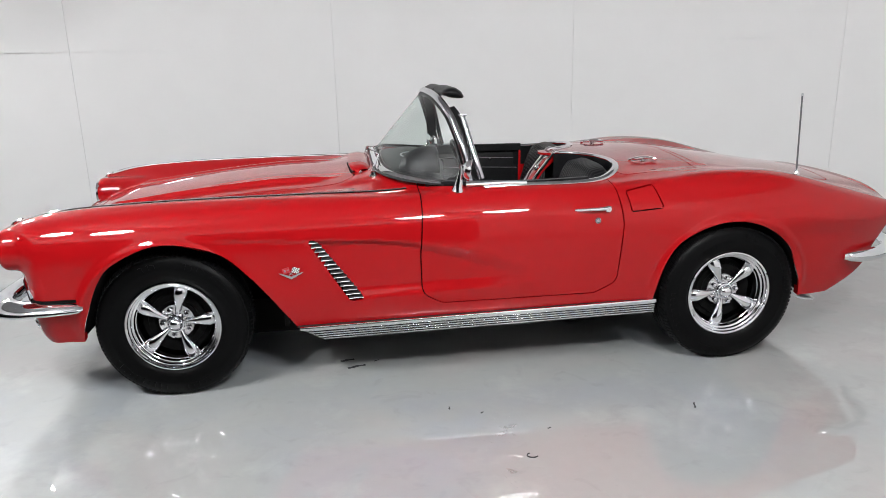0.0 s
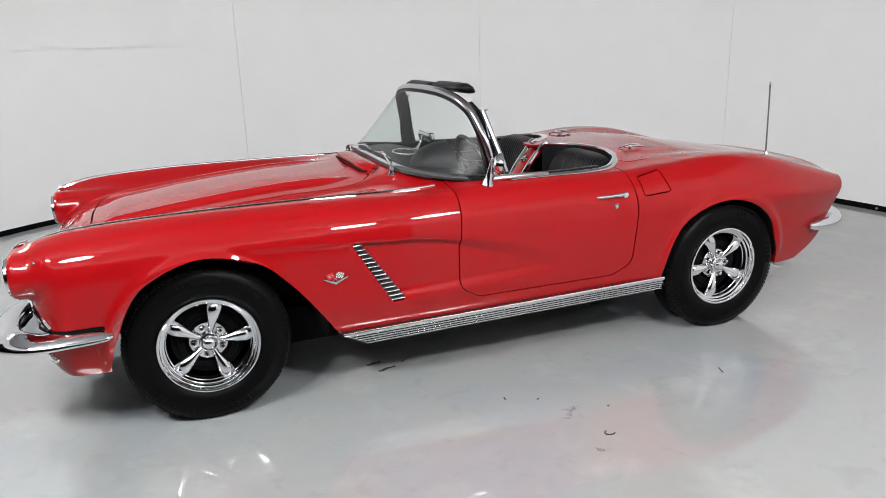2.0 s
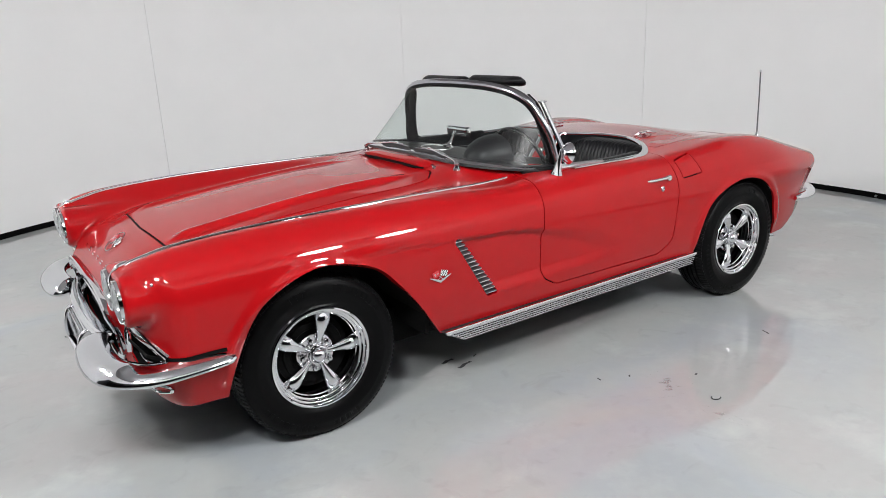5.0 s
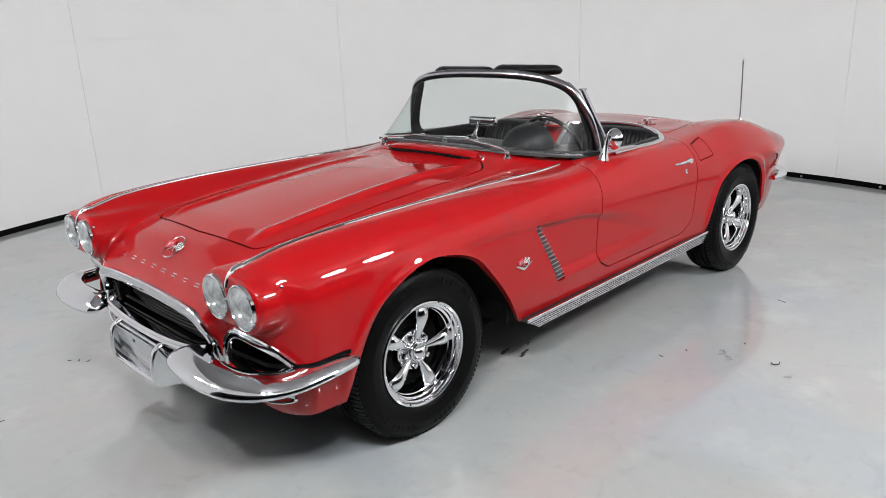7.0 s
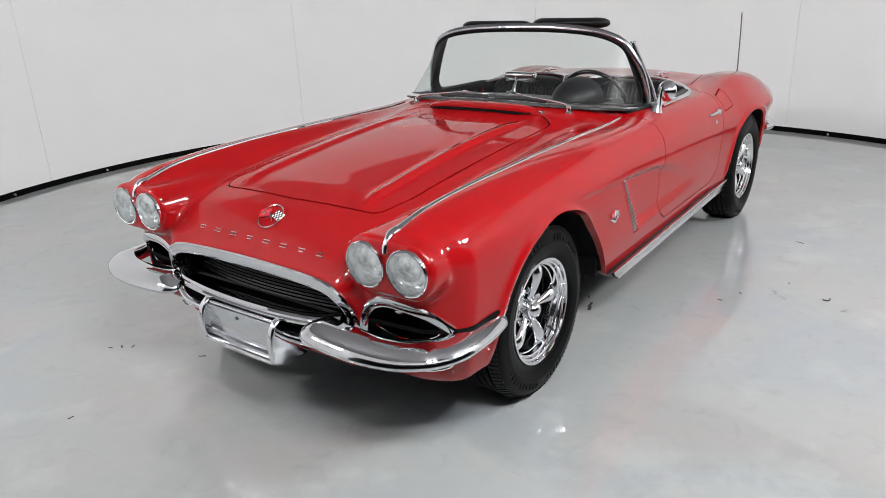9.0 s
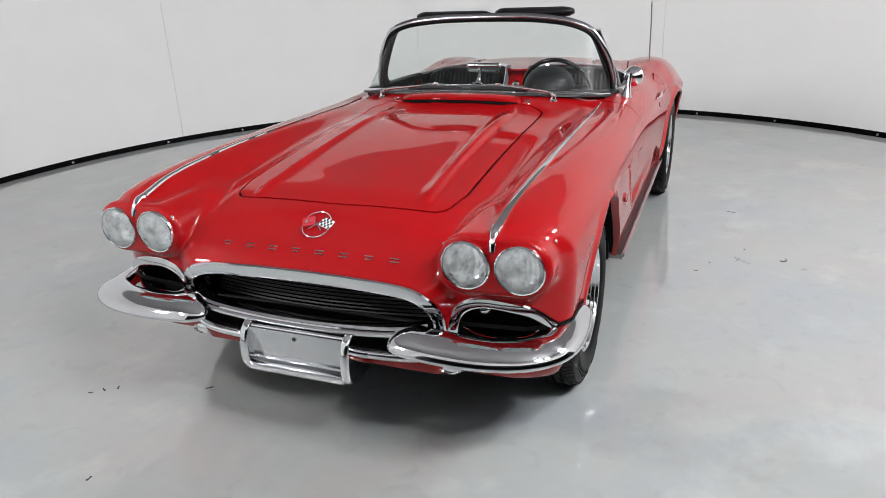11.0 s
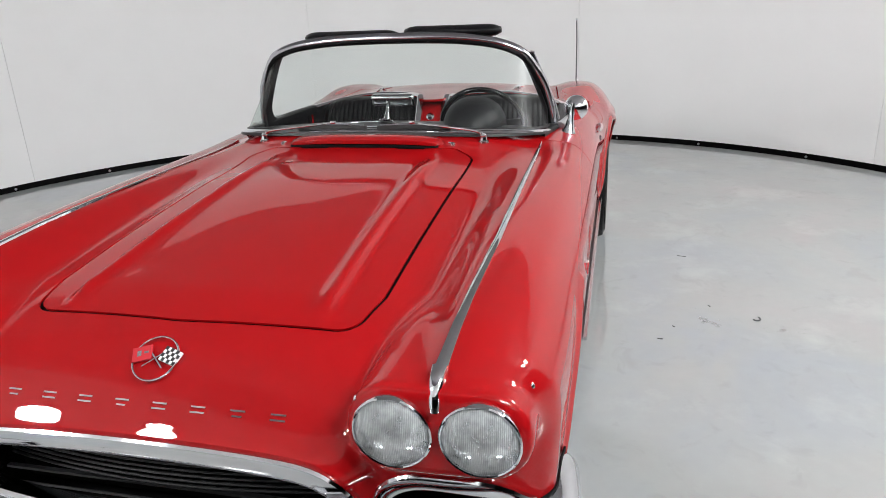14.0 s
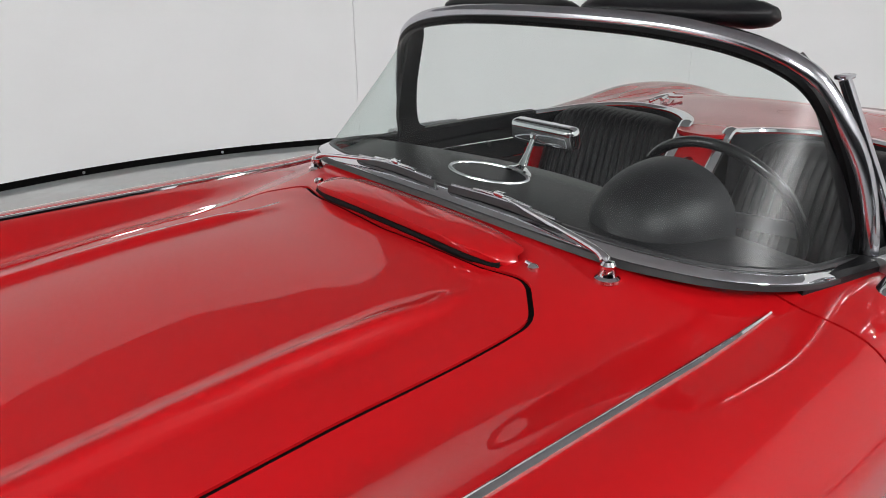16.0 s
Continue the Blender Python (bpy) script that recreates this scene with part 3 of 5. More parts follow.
def rounded(points, r):
    """Signed distance to a polygon with corners of radius r, as a function of two arrays."""
    p = np.array(points, float)

    def at(a, b):
        q = np.stack([np.asarray(a, float), np.asarray(b, float)], -1)
        d = np.full(q.shape[:-1], 1e9)
        ins = np.zeros(q.shape[:-1], bool)
        for i in range(len(p)):
            s, e = p[i], p[(i + 1) % len(p)]
            w = e - s
            t = np.clip(((q - s) @ w) / (w @ w), 0, 1)
            d = np.minimum(d, np.linalg.norm(q - s - t[..., None] * w, axis=-1))
            if s[1] != e[1]:
                ins ^= ((s[1] > q[..., 1]) != (e[1] > q[..., 1])) & (q[..., 0] < w[0] * (q[..., 1] - s[1]) / w[1] + s[0])
        return np.where(ins, -d, d) - r
    return at


GAP = 0.0028
HOOD = rounded([(-1.66, -0.365), (-1.675, 0.0), (-1.66, 0.365), (-1.57, 0.383), (-1.0, 0.385), (-0.55, 0.385), (-0.515, 0.345), (-0.53, 0.28), (-0.545, 0.0),
                (-0.53, -0.28), (-0.515, -0.345), (-0.55, -0.385), (-1.0, -0.385), (-1.57, -0.383)], 0.055)
DOOR = rounded([(-0.105, 1.2), (-0.110, 0.80), (-0.123, 0.60), (-0.121, 0.46), (-0.075, 0.435), (0.615, 0.435), (0.675, 0.465), (0.695, 0.70), (0.675, 0.87), (0.62, 1.2)], 0.062)
def mirrored(points):
    """A closed outline from its half on the plus side, which begins and ends near the middle line."""
    return points + [(-a, b) for a, b in reversed(points) if abs(a) > 1e-6]


PIT_LINE = spline([(x, y) for y, x in mirrored([(0.0, -0.30), (0.30, -0.295), (0.48, -0.25), (0.60, -0.15), (0.68, 0.0), (0.705, 0.15), (0.71, 0.35), (0.705, 0.55), (0.665, 0.70),
                                                (0.56, 0.81), (0.41, 0.862), (0.26, 0.838), (0.155, 0.77), (0.085, 0.68), (0.06, 0.60), (0.0, 0.58)])], 120, True)
MOUTH_LINE = spline(mirrored([(0.0, 0.603), (0.22, 0.598), (0.345, 0.593), (0.415, 0.575), (0.452, 0.535), (0.466, 0.48), (0.469, 0.42), (0.450, 0.358), (0.33, 0.336), (0.0, 0.333)]), 90, True)
SCOOP_LINE = spline([(0.510, 0.440), (0.530, 0.527), (0.588, 0.564), (0.66, 0.567), (0.742, 0.542), (0.803, 0.484), (0.74, 0.420), (0.61, 0.405)], 48, True)
VENT_LINE = np.array([(-0.679, 0.69), (-0.673, 0.703), (-0.660, 0.705), (-0.643, 0.699), (-0.441, 0.414), (-0.507, 0.411)])
ARCH_F = spline([(-1.69, 0.10), (-1.668, 0.322), (-1.620, 0.462), (-1.567, 0.573), (-1.498, 0.647), (-1.352, 0.713), (-1.213, 0.717), (-1.054, 0.664), (-0.945, 0.56), (-0.857, 0.45), (-0.788, 0.35), (-0.65, 0.15)], 60)
ARCH_R = spline([(0.90, 0.10), (0.916, 0.307), (0.960, 0.50), (1.05, 0.622), (1.226, 0.694), (1.396, 0.678), (1.549, 0.58), (1.624, 0.447), (1.665, 0.33), (1.70, 0.10)], 60)
COCKPIT, MOUTH, SCOOP, VENT = (rounded(line, 0.0) for line in (PIT_LINE, MOUTH_LINE, SCOOP_LINE, VENT_LINE))
LID = rounded([(0.5, 0.0), (0.86, 0.60), (1.21, 0.56), (1.255, 0.0), (1.21, -0.56), (0.86, -0.60)], 0.03)
TRUNK = rounded([(1.34, 0.50), (1.36, 0.0), (1.34, -0.50), (2.0, -0.42), (2.12, 0.0), (2.0, 0.42)], 0.05)
FUEL = rounded([(0.803, 0.766), (0.792, 0.838), (0.912, 0.858), (0.938, 0.776)], 0.008)


def arch(line):
    inside = rounded(line, 0.0)
    return lambda x, y, z: np.maximum(np.maximum(inside(x, z), 0.45 - np.abs(y)), z - 0.78)


ARCHES = [arch(ARCH_F), arch(ARCH_R)]
car = thing("car", "red two-seat convertible classic sports car with chrome trim", "car")


def outer(fn, g=GAP):
    return lambda x, y, z: g - fn(x, y, z)


def inner(fn, g=GAP):
    return lambda x, y, z: fn(x, y, z) + g


hood_f = lambda x, y, z: np.maximum(HOOD(x, y), 0.6 - z)
door_f = [lambda x, y, z, s=s: np.maximum(DOOR(x, z), 0.5 - s * y) for s in (-1, 1)]
lid_f = lambda x, y, z: np.maximum(LID(x, y), 0.7 - z)
trunk_f = lambda x, y, z: np.maximum(TRUNK(x, y), 0.7 - z)
fuel_f = lambda x, y, z: np.maximum(FUEL(x, z), 0.5 + y)
pit_f = lambda x, y, z: np.maximum(COCKPIT(x, y), 0.7 - z)
mouth_f = lambda x, y, z: np.maximum(MOUTH(y, z), x + 1.8)
scoop_f = lambda x, y, z: np.maximum(SCOOP(np.abs(y), z), x + 1.75)

skin = Skin(*surface((-2.08, -0.97, 0.17), (2.42, 0.97, 1.02), 0.0125))
skin.cut = set()
skin = skin.clip(lambda x, y, z: 0.292 + 0.0131 * np.clip(x + 0.754, 0, 1.68) * step((1.1 - x) / 0.1) - z)
skin.cut = set()
for f in ARCHES:
    skin = skin.clip(lambda x, y, z, f=f: -f(x, y, z))
vent_f = lambda x, y, z: np.maximum(VENT(x, z), 0.5 - np.abs(y))
lamp_f = lambda x, y, z: np.maximum(np.hypot(np.minimum(np.abs(np.abs(y) - 0.571), np.abs(np.abs(y) - 0.735)), z - 0.707) - 0.0735, x + 1.85)
for f in (pit_f, mouth_f, scoop_f, vent_f, lamp_f):
    skin = skin.clip(lambda x, y, z, f=f: -f(x, y, z))
panels = []
whole = Skin(skin.v, skin.n, skin.f)
for name, fn in (("hood", hood_f), ("door", door_f[0]), ("door", door_f[1]), ("roof_cover", lid_f), ("trunk_lid", trunk_f), ("fuel_door", fuel_f)):
    piece = Skin(skin.v, skin.n, skin.f)
    piece.cut = set(skin.cut)
    piece = piece.clip(inner(fn))
    skin = skin.clip(outer(fn, 0.0058 if name == "hood" else 0.0045 if name in ("roof_cover", "trunk_lid") else GAP))
    panels.append((name, piece))
liner = Skin(whole.v, whole.n, whole.f).clip(lambda x, y, z: np.maximum(np.abs(HOOD(x, y)) - 0.03, 0.6 - z))
used = sorted({i for f in liner.f for i in f})
back = {i: k for k, i in enumerate(used)}
part("gap_liner", ([liner.v[i] - liner.n[i] * 0.011 for i in used], [tuple(back[i] for i in f) for f in liner.f]), GAP_SHADE, car, "black gutter under the hood edge")
v, f, n = skin.geo(0.03)
part("body", (v, f), PAINT, car, "glossy red body shell", normals=n)
car_panel = {}
for name, piece in panels:
    v, f, n = piece.geo(0.02)
    car_panel.setdefault(name, []).append(part(name, (v, f), PAINT, car, normals=n))

# ---------------------------------------------------------------- places on the body
def root(fn, inside, outside):
    """Where solid() turns from inside to outside between two numbers."""
    for _ in range(4):
        t = np.linspace(inside, outside, 17)
        k = int(np.argmax(fn(t) > 0))
        inside, outside = t[max(k - 1, 0)], t[max(k, 1)]
    return float((inside + outside) / 2)


def top_z(x, y):
    return root(lambda z: solid(np.full_like(z, x), np.full_like(z, y), z), 0.7, 1.1)


def side_y(x, z, s=1):
    return s * root(lambda y: solid(np.full_like(y, x), y, np.full_like(y, z)), 0.3, 1.0)


def front_x(y, z):
    return root(lambda x: solid(x, np.full_like(x, y), np.full_like(x, z)), -1.5, -2.15)


def normal_at(p):
    e = np.vstack([np.eye(3), -np.eye(3)]) * 0.003 + np.array(p, float)
    g = solid(*e.T)
    return Vector(g[:3] - g[3:]).normalized()


def facing(p, n, up=(0, 0, 1)):
    """A pose at p whose z is n and whose y leans to up."""
    n = Vector(n).normalized()
    x = Vector(up).cross(n).normalized()
    y = n.cross(x)
    m = Matrix((x, y, n)).transposed().to_4x4()
    m.translation = p
    return m


def plate(outline, z0, z1):
    """A slab with an outline in its own plane."""
    n = len(outline)
    v = [(x, y, z0) for x, y in outline] + [(x, y, z1) for x, y in outline]
    f = [tuple(range(n)), tuple(range(n, 2 * n))] + [(i, (i + 1) % n, n + (i + 1) % n, n + i) for i in range(n)]
    return recalc((v, f))


def mirror_bm(bm):
    bmesh.ops.scale(bm, vec=(1, -1, 1), verts=bm.verts)
    bmesh.ops.reverse_faces(bm, faces=bm.faces)
    return bm


# ---------------------------------------------------------------- underbody, wheel houses, cabin tub
part("floor_pan", join(box((1.62, 1.36, 0.05), (0.05, 0, 0.27), 0.015), box((1.2, 0.9, 0.05), (-1.3, 0, 0.33), 0.015), box((1.0, 0.9, 0.05), (1.35, 0, 0.33), 0.015)),
     UNDER, car, "dark underbody pan")
for line, name in ((ARCH_F, "front"), (ARCH_R, "rear")):
    for s in (1, -1):
        pts = [(x, z) for x, z in line if z > 0.29]
        n = len(pts)
        v = [(x, s * (side_y(x, min(max(z, 0.3), 0.72)) - 0.012), z + 0.004) for x, z in pts] + [(x, s * 0.47, z + 0.01) for x, z in pts]
        f = [(i, i + 1, n + i + 1, n + i) for i in range(n - 1)] + [tuple(range(n, 2 * n))]
        part("wheel_house", recalc((v, f)), UNDER, car, "dark wheel house liner")
    part("axle", tube([(AXLE_F if name == "front" else AXLE_R, -0.62, 0.32), (AXLE_F if name == "front" else AXLE_R, 0.62, 0.32)], 0.035), UNDER, car)
part("cabin_tub", join(box((1.27, 1.40, 0.02), (0.27, 0, 0.36)), box((0.02, 1.38, 0.50), (-0.36, 0, 0.60)), box((0.02, 1.42, 0.52), (0.90, 0, 0.62)),
                       box((0.66, 0.02, 0.46), (0.57, 0.735, 0.60)), box((0.66, 0.02, 0.46), (0.57, -0.735, 0.60)),
                       box((0.3, 0.02, 0.40), (-0.25, 0.70, 0.58)), box((0.3, 0.02, 0.40), (-0.25, -0.70, 0.58))), CARPET, car, "black carpeted cabin tub")
# panels coloured as the shade behind the grille
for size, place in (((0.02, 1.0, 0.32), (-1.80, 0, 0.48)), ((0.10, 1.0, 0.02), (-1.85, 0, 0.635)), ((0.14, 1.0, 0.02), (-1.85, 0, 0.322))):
    part("radiator_panel", box(size, place), GAP_SHADE, car, "black panel standing in for the shade behind the grille")
for s in (-1, 1):
    part("frame_rail", box((2.3, 0.10, 0.18), (0.0, s * 0.50, 0.26), 0.012), UNDER, car, "black chassis rail")
    part("splash_panel", box((0.02, 0.42, 0.30), (-0.80, s * 0.60, 0.445), 0.004, None), UNDER, car, "black splash panel behind the front wheel")
part("cross_member", box((0.14, 1.0, 0.12), (-1.02, 0, 0.24), 0.02), UNDER, car, "black chassis cross member")

# ---------------------------------------------------------------- wheels
def wheel():
    w = new("wheel")
    tagged(w, "chrome five-spoke wheel with a black raised-letter tyre")
    half = [(0.203, 0.082), (0.222, 0.097), (0.240, 0.103), (0.262, 0.106), (0.270, 0.1075), (0.274, 0.106), (0.295, 0.1035), (0.312, 0.097), (0.324, 0.088), (0.330, 0.078)]
    tread = [(0.3325, 0.070), (0.3335, 0.052), (0.326, 0.050), (0.326, 0.044), (0.334, 0.042), (0.3345, 0.020), (0.327, 0.018), (0.327, 0.012), (0.3345, 0.010)]
    prof = half + tread + [(r, -y) for r, y in reversed(tread)] + [(r, -y) for r, y in reversed(half)] + [(0.195, -0.06), (0.195, 0.06)]
    tyre = part("tyre", lathe(prof, 96, "y", True), RUBBER, w, "black rubber tyre")
    blocks = []
    for k in range(104):
        a = 2 * math.pi * (k + 0.5) / 104
        for s in (-1, 1):
            blocks.append(box((0.0135, 0.036, 0.007), (0, 0, 0), 0.0, Matrix.Rotation(-a, 4, "Y") @ pose(0, s * 0.074, 0.3305, s * -22, 0, s * 14)))
            blocks.append(box((0.0138, 0.020, 0.005), (0, 0, 0), 0.0, Matrix.Rotation(-a - 0.03, 4, "Y") @ pose(0, s * 0.031, 0.3325, 0, 0, s * -20)))
    tagged(part("tread", join(*blocks), TREAD, tyre, "blocky tread of black rubber", smooth=False), kind="stuff")
    letters = []
    for a0, n, size in ((64, 9, 0.020), (116, 3, 0.022), (244, 10, 0.016), (296, 5, 0.018)):
        for k in range(n):
            a = radians(a0 - (n - 1) * 2.6 + k * 5.2)
            rise = 0.024 if k % 3 else 0.018
            letters.append(box((size * 0.75, 0.0025, rise), (0, 0, 0), 0.0, Matrix.Rotation(-(a - math.pi / 2), 4, "Y") @ pose(0, -0.1055, 0.288, -6, 0, 0)))
    tagged(part("sidewall_mark", join(*letters), RUBBER, tyre, "raised black sidewall marks", smooth=False), kind="stuff")
    rim = part("rim", lathe([(0.196, -0.078), (0.206, -0.083), (0.2090, -0.089), (0.2065, -0.0945), (0.2015, -0.0955), (0.1965, -0.0935), (0.1945, -0.0885), (0.1935, -0.0835), (0.1895, -0.0825), (0.1865, -0.0800),
                             (0.1850, -0.0740), (0.1838, -0.0690), (0.1795, -0.0680), (0.1765, -0.0655), (0.1750, -0.0560), (0.1735, -0.0480), (0.1700, -0.0450), (0.1680, -0.0300), (0.1640, 0.0), (0.160, 0.03), (0.150, 0.06)], 80, "y"),
               CHROME, w, "polished chrome rim", angle=28)
    part("brake", lathe([(0.001, 0.0), (0.09, 0.0), (0.10, -0.012), (0.125, -0.012), (0.13, 0.0), (0.150, 0.0), (0.152, 0.03), (0.17, 0.035)], 48, "y"), UNDER, w, "black brake drum")
    for k in range(5):
        turn = Matrix.Rotation(radians(72 * k + 4), 4, "Y")
        line = spline([(0, -0.034, 0.036), (0, -0.040, 0.060), (0, -0.047, 0.090), (0, -0.052, 0.120), (0, -0.052, 0.146), (0, -0.040, 0.172)], 20)
        wid = np.interp(np.linspace(0, 1, 20), [0, 0.2, 0.4, 0.65, 0.82, 0.93, 1], [0.0130, 0.0145, 0.0215, 0.0310, 0.0345, 0.0350, 0.036])
        spoke = sweep(line, [(-1, -0.5), (-0.92, 0.0), (-0.62, 0.62), (-0.22, 0.95), (0.22, 0.95), (0.62, 0.62), (0.92, 0.0), (1, -0.5), (0.7, -1.0), (-0.7, -1.0)], (0, -1, 0), scales=[(a, 0.012 + 0.26 * (a - 0.0125)) for a in wid])
        bmesh.ops.transform(spoke, matrix=turn, verts=spoke.verts)
        part("spoke", spoke, CHROME, rim, angle=70)
        nut = join(lathe([(0.0115, -0.030), (0.0115, -0.046), (0.0095, -0.053), (0.001, -0.056)], 6, "y"), lathe([(0.015, -0.028), (0.015, -0.033), (0.011, -0.034)], 20, "y"))
        bmesh.ops.translate(nut, vec=(0, 0, 0.061), verts=nut.verts)
        bmesh.ops.transform(nut, matrix=Matrix.Rotation(radians(72 * k + 40), 4, "Y"), verts=nut.verts)
        part("lug_nut", nut, CHROME, rim)
    part("hub", lathe([(0.080, 0.0), (0.080, -0.026), (0.077, -0.029), (0.046, -0.030), (0.044, -0.046), (0.001, -0.046)], 40, "y"), BRIGHT, rim, "grey metal hub plate")
    part("center_cap", lathe([(0.041, -0.040), (0.0415, -0.052), (0.039, -0.058), (0.034, -0.060), (0.0325, -0.056), (0.030, -0.062), (0.028, -0.069), (0.019, -0.079), (0.008, -0.083), (0.001, -0.0835)], 40, "y"), CHROME, rim, "domed chrome centre cap")
    part("valve", tube([(0.14, -0.05, -0.10), (0.135, -0.075, -0.094)], 0.004, 8), BLACK, rim)
    return w


first = wheel()
first.parent = car
first.matrix_basis = pose(AXLE_F, -0.726, WHEEL_Z, 0, 10, 0)
for x, y, turn, spin in ((AXLE_R, -0.785, 0, 44), (AXLE_F, 0.726, 180, 10), (AXLE_R, 0.785, 180, 50)):
    copy_thing(first, pose(x, y, WHEEL_Z, 0, 0, turn) @ Matrix.Rotation(radians(spin), 4, "Y"))

# ---------------------------------------------------------------- side trim
for s in (-1, 1):
    top = lambda x: 0.304 + 0.0131 * (x + 0.754)
    v = []
    for x, lo in [(-0.752, 0.0), (-0.635, 0.070)] + [(x, 0.070) for x in np.linspace(-0.5, 0.932, 12)]:
        v += [(x, s * 0.856, top(x)), (x, s * (0.856 - 0.28 * lo), top(x) - lo - 0.001), (x, s * 0.815, top(x)), (x, s * 0.780, top(x) - lo - 0.001)]
    f = []
    for i in range(len(v) // 4 - 1):
        for a, b in ((0, 1), (1, 3), (3, 2), (2, 0)):
            f.append((4 * i + a, 4 * i + b, 4 * i + 4 + b, 4 * i + 4 + a))
    trim = part("rocker_trim", recalc((v, f)), BLACK, car, "ribbed bright metal rocker trim with black grooves")
    for k in range(6):
        drop = 0.007 + 0.0122 * k
        x0 = -0.745 + (drop - 0.005) * 1.65
        hgt = 0.0075 if k == 0 else 0.0031
        line = [(x, s * (0.861 - 0.28 * (drop - 0.007) if k else 0.866), top(x) - drop) for x in np.linspace(x0, 0.932, 14)]
        part("rib", sweep(line, [(-0.006, -hgt), (0.004, -hgt), (0.006, -hgt * 0.5), (0.006, hgt * 0.5), (0.004, hgt), (-0.006, hgt)] if s < 0 else
                          [(0.006, -hgt), (-0.004, -hgt), (-0.006, -hgt * 0.5), (-0.006, hgt * 0.5), (-0.004, hgt), (0.006, hgt)]), BRUSHED, trim)
    # fender vent
    back = part("vent", join(box((0.32, 0.01, 0.36), (-0.565, s * 0.795, 0.56))), GAP_SHADE, car, "slanted black vent slot with bright louvres")
    for k in range(14):
        z = 0.424 + k * 0.0204
        xa, xb = np.interp(z, [0.411, 0.69, 0.703], [-0.507, -0.679, -0.673]), np.interp(z, [0.414, 0.699], [-0.441, -0.643])
        ya, yb = side_y(xa - 0.012, z) + 0.001, side_y(xa - 0.012, z) - 0.007
        v, f = [], []
        for x, y in ((xa, ya), (xb, yb)):
            for dy, dz in ((0.0, 0.0), (0.0015, 0.002), (0.0, 0.0042), (-0.004, 0.0052), (-0.030, 0.013), (-0.030, 0.0105), (-0.005, 0.001)):
                v.append((x, s * (y + dy), z + dz))
        f = [tuple(range(7)), tuple(range(7, 14))] + [(i, (i + 1) % 7, 7 + (i + 1) % 7, 7 + i) for i in range(7)]
        lou = part("louvre", recalc((v, f)), DULL, back, smooth=False)
        v = []
        for x, y in ((xa, ya), (xb, yb)):
            for dy, dz in ((0.0015, 0.0), (0.0026, 0.0018), (0.0015, 0.0038), (-0.003, 0.0048), (-0.003, 0.0)):
                v.append((x, s * (y + dy), z + dz))
        part("edge", recalc((v, [tuple(range(5)), tuple(range(5, 10))] + [(i, (i + 1) % 5, 5 + (i + 1) % 5, 5 + i) for i in range(5)])), LOUVRE, lou, "bright louvre edge", smooth=False)

FLAG_RED = material("enamel_red", (0.5, 0.02, 0.03), 0.3, coat=0.5)
FLAG_WHITE = material("enamel_white", (0.85, 0.85, 0.85), 0.3, coat=0.5)


def flags(parent, m, size, vee):
    """Crossed flags, drawn as plain shapes."""
    if vee:
        p = part("badge", plate([(0, -0.30), (0.62, 0.02), (0.60, 0.06), (0.0, -0.16), (-0.60, 0.06), (-0.62, 0.02)], 0, 0.09), CHROME, parent, "chrome badge with two crossed flags", at=m @ Matrix.Scale(size, 4))
    else:
        p = part("emblem", tube([(0.5 * math.cos(a), 0.5 * math.sin(a), 0.05) for a in np.linspace(0, 2 * math.pi, 40, endpoint=False)], 0.022, 8, True), CHROME, parent,
                 "round chrome nose emblem with crossed flags", at=m @ Matrix.Scale(size, 4))
    fx, fy, fs = (0.24, 0.16, 1.0) if vee else (0.33, 0.07, 1.18)
    part("pole", join(box((0.03, 0.62, 0.05), (0, 0, 0.05), 0, Matrix.Rotation(radians(-48), 4, "Z")), box((0.03, 0.62, 0.05), (0, 0, 0.05), 0, Matrix.Rotation(radians(48), 4, "Z"))), CHROME, p)
    part("flag", box((0.36 * fs, 0.28 * fs, 0.05), (-fx, fy, 0.06), 0, Matrix.Rotation(radians(18), 4, "Z")), FLAG_RED, p, "red flag with a bright device")
    part("flag_device", join(box((0.09, 0.13, 0.05), (-fx - 0.06, fy - 0.01, 0.064), 0, Matrix.Rotation(radians(18), 4, "Z")), box((0.10, 0.05, 0.05), (-fx + 0.09, fy + 0.04, 0.064), 0, Matrix.Rotation(radians(18), 4, "Z"))), BRIGHT, p, "bright metal device")
    base = Matrix.Rotation(radians(-18), 4, "Z")
    part("flag", box((0.36 * fs, 0.28 * fs, 0.05), (fx, fy, 0.055), 0, base), FLAG_WHITE, p, "black and white checkered flag")
    checks = [box((0.059 * fs, 0.069 * fs, 0.05), (0, 0, 0), 0, Matrix.Translation((fx, fy, 0.062)) @ base @ Matrix.Translation(((-0.15 + 0.06 * i) * fs, (-0.105 + 0.07 * j) * fs, 0)))
              for i in range(6) for j in range(4) if (i + j) % 2]
    part("check", join(*checks), BLACK, p, smooth=False)


for s in (-1, 1):
    y = side_y(-0.761, 0.562, s)
    flags(car, facing((-0.761, y, 0.562), normal_at((-0.761, y, 0.562))), 0.085, True)
ex = front_x(0, 0.734)
flags(car, facing((ex, 0, 0.734), normal_at((ex, 0, 0.734))), 0.104, False)
for k in range(8):
    y = 0.316 - 0.0898 * k
    x = front_x(y, 0.668)
    m = facing((x, y, 0.668), normal_at((x, y, 0.668)))
    g = join(box((0.033, 0.0034, 0.004), (0, 0.0056, 0.0015)), box((0.033 if k % 3 else 0.022, 0.0034, 0.004), (0, -0.0056, 0.0015)))
    part("nose_mark", g, CHROME, car, "small chrome nose mark", at=m, smooth=False)

